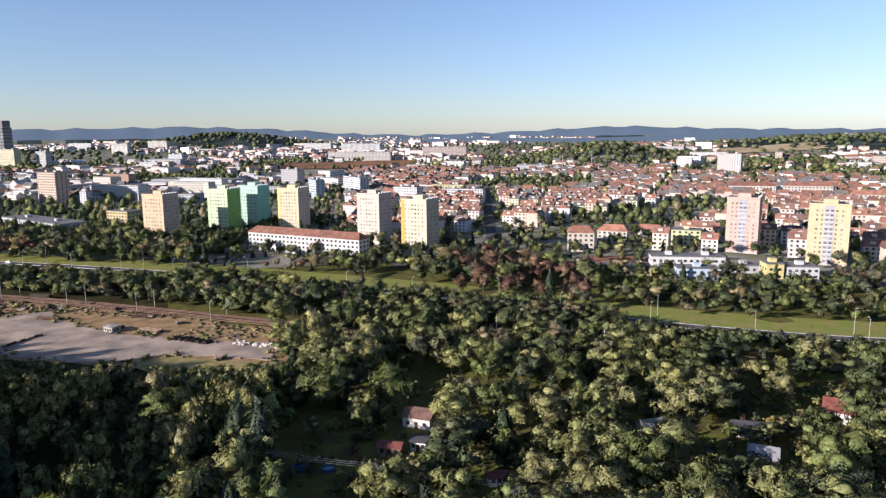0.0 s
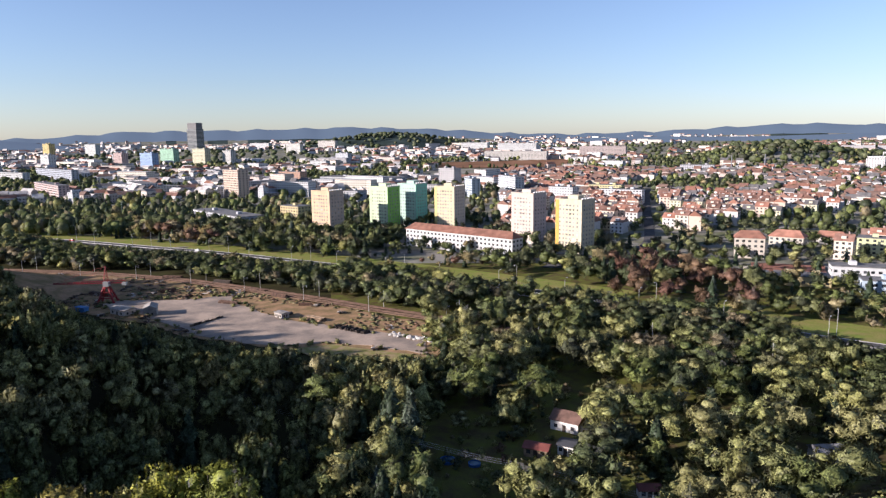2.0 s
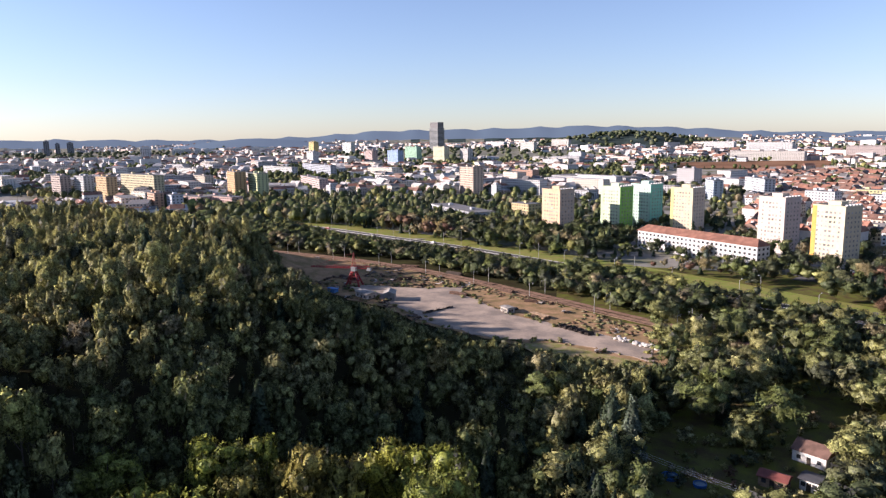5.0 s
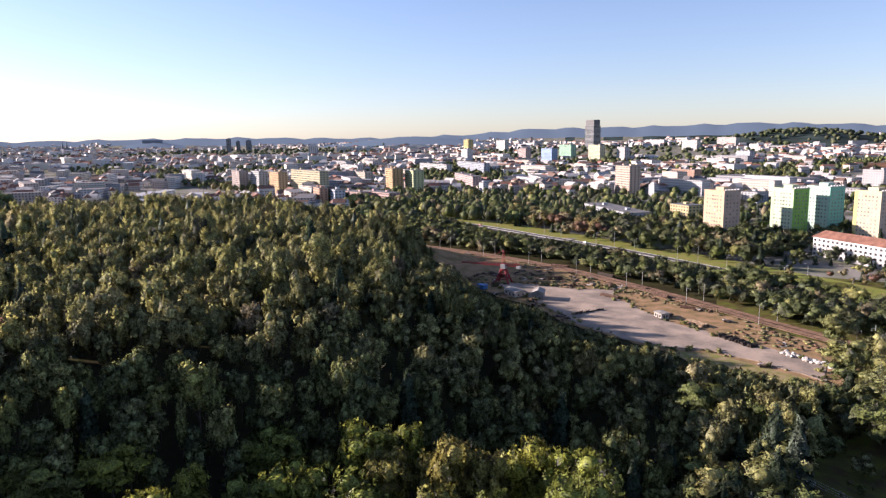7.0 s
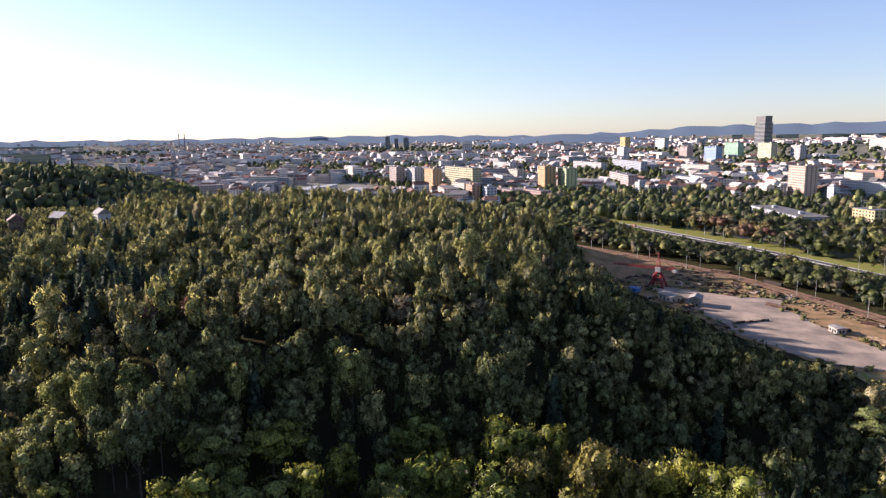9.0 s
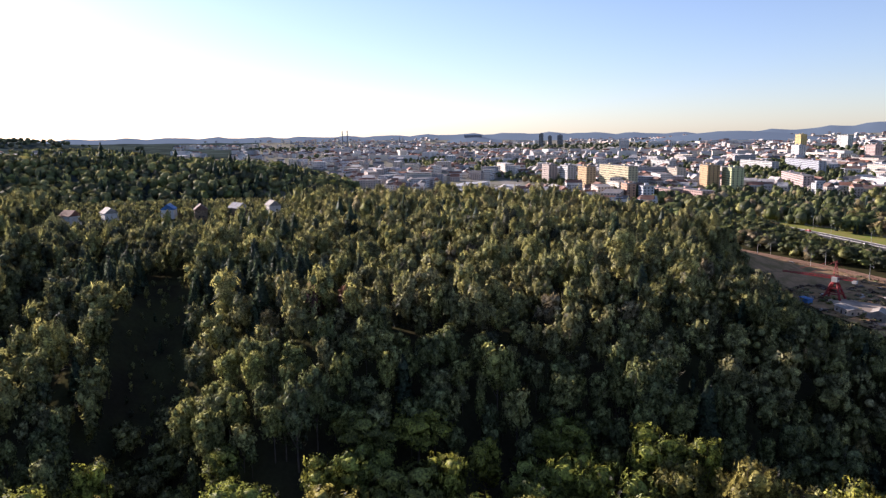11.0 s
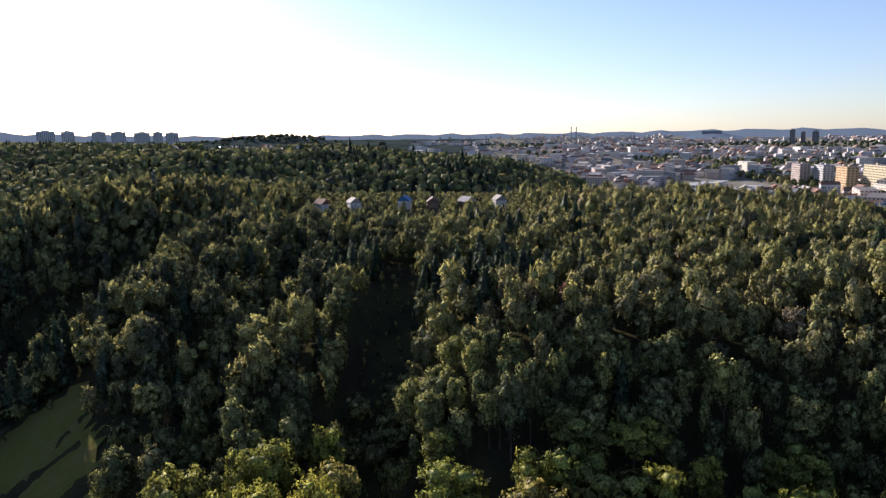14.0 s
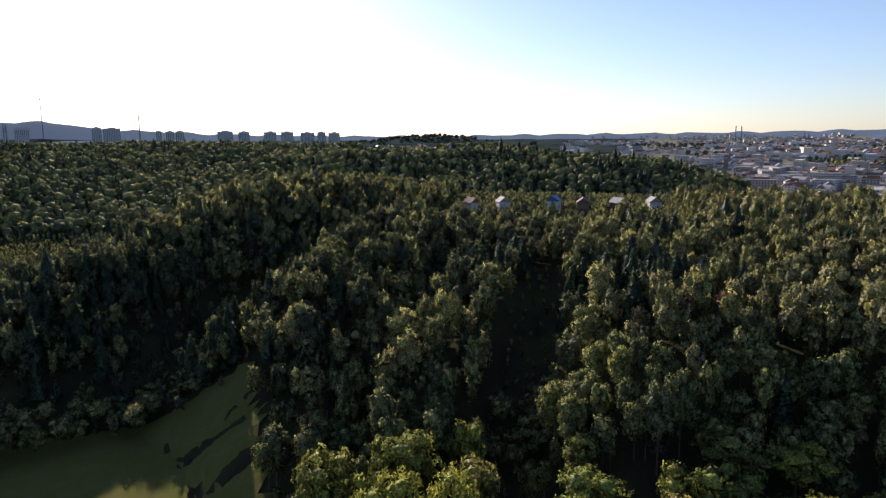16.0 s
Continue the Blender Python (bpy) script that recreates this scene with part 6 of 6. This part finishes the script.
# thickets between the railway and the road
x, y, r = scatter(-700, 300, 150, 470, 6.6, 13)
ok = in_view(x, y, -37, 66) & clear(x, y) & (beside_rail(x, y) > 7) & (beside_road(x, y) < -11) & (wave(x, y, 21, 5) > -0.9)
for px, py in zip(x[ok], y[ok]):
    tall = room(px, py, r.uniform(7, 13.5), r.choice((0.95, 1.05, 1.18)) if px > 60 or px < -250 else r.choice((1.0, 1.15, 1.35)), ((-40, -14), (21, 60)))
    if tall < 1.2:
        continue
    which = r.choice((0, 1, 2, 4, 5), p=(0.25, 0.25, 0.2, 0.1, 0.2))
    put(px, py, tall, tall * r.uniform(0.9, 1.25), which, shade(r), "leaves")

# the belt of trees between the road and the flats, and the town's trees
x, y, r = scatter(-700, 420, 230, 560, 8.8, 17)
side = beside_road(x, y)
ok = in_view(x, y, -37, 56) & clear(x, y) & (side > np.where(x > 50, 24 + 9 * wave(x, y, 14, 2), 32)) & (side < 105 + 25 * wave(x, y, 60)) & (wave(x, y, 17, 6) > -0.75)
ok |= in_view(x, y, -37, 56) & clear(x, y) & (side > 13) & (side < 34) & (r.random(x.size) < np.where(x < -150, 0.6, 0.3)) & (wave(x, y, 26, 4) > np.where(x < -150, -0.45, 0.1))
for px, py in zip(x[ok], y[ok]):
    tall = r.uniform(9.5, 17) if px < 75 else r.uniform(7.5, 12.5)
    if -150 < px < -20 and math.hypot(px, py) > 415:
        tall = r.uniform(4, 8)
    if 78 < px < 205 and 345 < py < 372:
        tall = r.uniform(4, 8)
    fir = r.random() < 0.1
    which = 6 + r.integers(2) if fir else r.choice((0, 1, 2, 3))
    tint = r.uniform(0.84, 1.0) if wave(px, py, 33, 2) > 0.45 and not fir else shade(r)
    if 8 < px < 72 and not fir and r.random() < 0.75:
        tint = r.uniform(0.95, 1.0)
    put(px, py, tall, tall * (0.95 if which < 3 else 1.1), which, tint, "needles" if fir else "leaves")
x, y, r = scatter(-1900, 900, 430, 1700, 13.5, 19)
d = np.hypot(x, y)
ok = in_view(x, y, -37, 78) & clear(x, y) & (beside_road(x, y) > 60) & (r.random(x.size) < 0.62 + 0.2 * (wave(x, y, 75, 4) > 0.1) + 0.25 * (wave(x, y, 75, 4) > 0.45)) & (d < 1700) & ~((d > 1120) & (d < 1350) & (x < -50) & (x > -310))
for px, py in zip(x[ok], y[ok]):
    tall = r.uniform(6, 13)
    fir = r.random() < 0.12
    which = 6 + r.integers(2) if fir else r.choice((0, 1, 2, 3))
    put(px, py, tall, tall * 1.05, which, shade(r), "needles" if fir else "leaves")

# single trees and bushes on the grass beside the road
for px, py, tall, wide, which, tint in ((107, 329, 11, 1.0, 0, 0.05), (112, 333, 9, 1.1, 1, 0.3), (128, 327, 4, 1.2, 5, 0.3), (152, 318, 6, 1.3, 5, 0.6), (160, 322, 5, 1.2, 5, 0.86), (172, 322, 12, 1.15, 1, 0.1), (180, 318, 10, 1.2, 2, 0.15),
                                        (76, 344, 7, 1.3, 0, 0.4), (90, 338, 7, 1.2, 2, 0.3), (96, 344, 8, 1.1, 1, 0.06), (205, 302, 8, 1.2, 2, 0.7), (212, 306, 10, 1.1, 0, 0.64), (225, 300, 9, 1.2, 1, 0.12), (30, 361, 8, 1.2, 0, 0.2), (-12, 372, 9, 1.1, 1, 0.08), (-48, 384, 8, 1.2, 2, 0.3)):
    put(px, py, tall, tall * wide, which, tint, "leaves")

# the leafy suburb behind the road
x, y, r = scatter(-640, -120, 400, 720, 9.5, 47)
side, az = beside_road(x, y), np.degrees(np.arctan2(-x, y))
ok = (az > 20) & (az < 53) & clear(x, y) & (side > 16) & (side < 190) & (r.random(x.size) < 0.4 + 0.4 * (wave(x, y, 45, 9) > -0.1))
for px, py in zip(x[ok], y[ok]):
    tall = r.uniform(7, 16)
    fir = r.random() < 0.15
    put(px, py, tall, tall * (0.8 if not fir else 1.0), 6 + r.integers(2) if fir else r.choice((0, 1, 2, 3, 3)), shade(r), "needles" if fir else "leaves")

# tall spruces along the western ridge, and dead reddish pines on the slope
r = np.random.default_rng(53)
for a, dist, tall in ((95.1, 800, 24), (90.0, 790, 22), (86.0, 770, 20), (84.6, 765, 19), (96.5, 810, 18), (93.6, 800, 20), (92.2, 795, 17), (81.0, 745, 18), (99.0, 815, 18), (76.4, 470, 17), (83.0, 480, 16), (88.5, 470, 15)):
    put(-dist * math.sin(radians(a)), dist * math.cos(radians(a)), tall, tall * 0.95, 6, 0.1, "needles")
for k in range(6):
    a, dist = r.uniform(77.5, 80.5), r.uniform(158, 172)
    put(-dist * math.sin(radians(a)), dist * math.cos(radians(a)), r.uniform(12, 15), 8, 3, 0.998, "leaves")

# weeds and scrub over the rail yard
r = np.random.default_rng(59)
x, y = r.uniform(-420, -50, 6500), r.uniform(235, 352, 6500)
ok = inside(x, y, YARD) & ~inside(x, y, PAD_AREA) & (near_line(x, y, RAIL) > 5.5) & (wave(x, y, 9, 2) + 0.6 * wave(x, y, 23, 1) > -0.05)
for px, py in zip(x[ok], y[ok]):
    tall = r.uniform(0.15, 0.8) + (r.random() < 0.05) * 1.2
    plant("far", "leaves", px, py, zat(px, py) + 0.4, tall, r.uniform(0.9, 3.6), r.uniform(0, 6), 5, r.choice((r.uniform(0.28, 0.4), r.uniform(0.6, 0.7), r.uniform(0.84, 0.9), 0.98, 0.88)))
# bushes round the pad's edge and along the panels
for k in range(150):
    q = PAD_AREA[k % len(PAD_AREA)], PAD_AREA[(k + 1) % len(PAD_AREA)]
    u = r.random()
    px, py = q[0][0] + (q[1][0] - q[0][0]) * u + r.normal(0, 1.5), q[0][1] + (q[1][1] - q[0][1]) * u + r.normal(0, 1.5)
    tall = r.uniform(0.6, 2.4)
    plant("back", "leaves", px, py, zat(px, py) + 0.2, tall, tall * 1.8, r.uniform(0, 6), 5, r.uniform(0.1, 0.85))

# trees round the flats and the school
x, y, r = scatter(-520, 420, 330, 680, 10.5, 43)
side = beside_road(x, y)
ok = in_view(x, y, -37, 50) & clear(x, y) & (side > 90) & (side < 260) & (r.random(x.size) < 0.6 + 0.3 * (wave(x, y, 40, 8) > 0)) & (np.hypot(x, y) < 690)
ok &= ~((np.degrees(np.arctan2(-x, y)) < 0) & (side > 165))
for px, py in zip(x[ok], y[ok]):
    tall = r.uniform(6, 13)
    fir = r.random() < 0.2
    put(px, py, tall, tall * (0.85 if not fir else 1.0), 6 + r.integers(2) if fir else r.choice((0, 1, 2, 3)), shade(r), "needles" if fir else "leaves")

# woods on the outlying hills
for a, dist, hh, across, depth in HILLS:
    if dist > 2900:
        continue
    r = np.random.default_rng(int(dist))
    n = int(across * depth / 230)
    u, v = r.normal(0, 0.62, n) * depth, r.normal(0, 0.62, n) * across
    ca, sa = math.cos(radians(a)), math.sin(radians(a))
    px, py = -(dist + u) * sa + v * ca, (dist + u) * ca + v * sa
    for qx, qy in zip(px, py):
        tall = r.uniform(11, 18)
        plant("dim", "leaves", qx, qy, zat(qx, qy) - 1, tall, tall * 1.4, r.uniform(0, 6), r.integers(3), r.choice((r.uniform(0, 0.07), r.uniform(0.27, 0.34))))
# scattered groves over the plain
x, y, r = scatter(-4300, 2200, 300, 4300, 52, 23)
d = np.hypot(x, y)
ok = in_view(x, y, -37, 92) & (d > 1650) & (d < 3000) & (wave(x, y, 210, 7) + 0.5 * wave(x, y, 60, 3) > -0.2) & ~inside(x, y, STUBBLE_AREA)
for px, py in zip(x[ok], y[ok]):
    tall = r.uniform(9, 14)
    plant("dim", "leaves", px, py, zat(px, py) - 1, tall, tall * 1.6, r.uniform(0, 6), r.integers(3), r.choice((r.uniform(0, 0.07), r.uniform(0.27, 0.34))))

for (lot, level), trees in forest_lots.items():
    where = {"mid": "nearby", "back": "middle-distance", "far": "distant", "dim": "very distant"}[level]
    ob = grow("woodland" if lot == "leaves" else "conifers", level, trees, [LEAF, SPRAY] if lot == "leaves" else [NEEDLE, TWIGS])
    tagged(ob, f"{where} " + ("broadleaf trees in green, olive and early autumn brown" if lot == "leaves" else "dark green spruces and pines among the broadleaf wood"), "trees", kind="stuff")

# the trees nearest by, each a thing of its own
first = {}
for px, py, pz, tall, s, which, slope in near_trees:
    m = Matrix.Translation((px, py, pz)) @ Matrix.Rotation(random.uniform(0, 6.28), 4, "Z") @ Matrix.Diagonal((s, s, tall, 1))
    key = which, slope and which < 6
    if key not in first:
        fir = which >= 6
        tree = thing("spruce" if fir else "tree", "dark green spruce in the valley wood" if fir else ("tall slender broadleaf tree on the wooded slope" if which == 3 else "bushy drooping willow among the gardens" if which == 4 else "broad leafy tree with a dense green crown"), "tree", group="trees near the valley")
        part("trunk", stem(KINDS[which]), BARK, tree)
        q, out, f, cut = LOD["near"][which]
        part("crown", mesh_from("crown", q, 3, f, [NEEDLE, TWIGS] if fir else [SLOPE_LEAF, SLOPE_SPRAY] if slope else [NEAR_LEAF, NEAR_SPRAY], tint=np.zeros(len(f)), outward=out, index=cut), None, tree)
        tree.matrix_basis = m
        first[key] = tree
    else:
        t = copy_thing(first[key], Matrix())
        t.matrix_basis = m
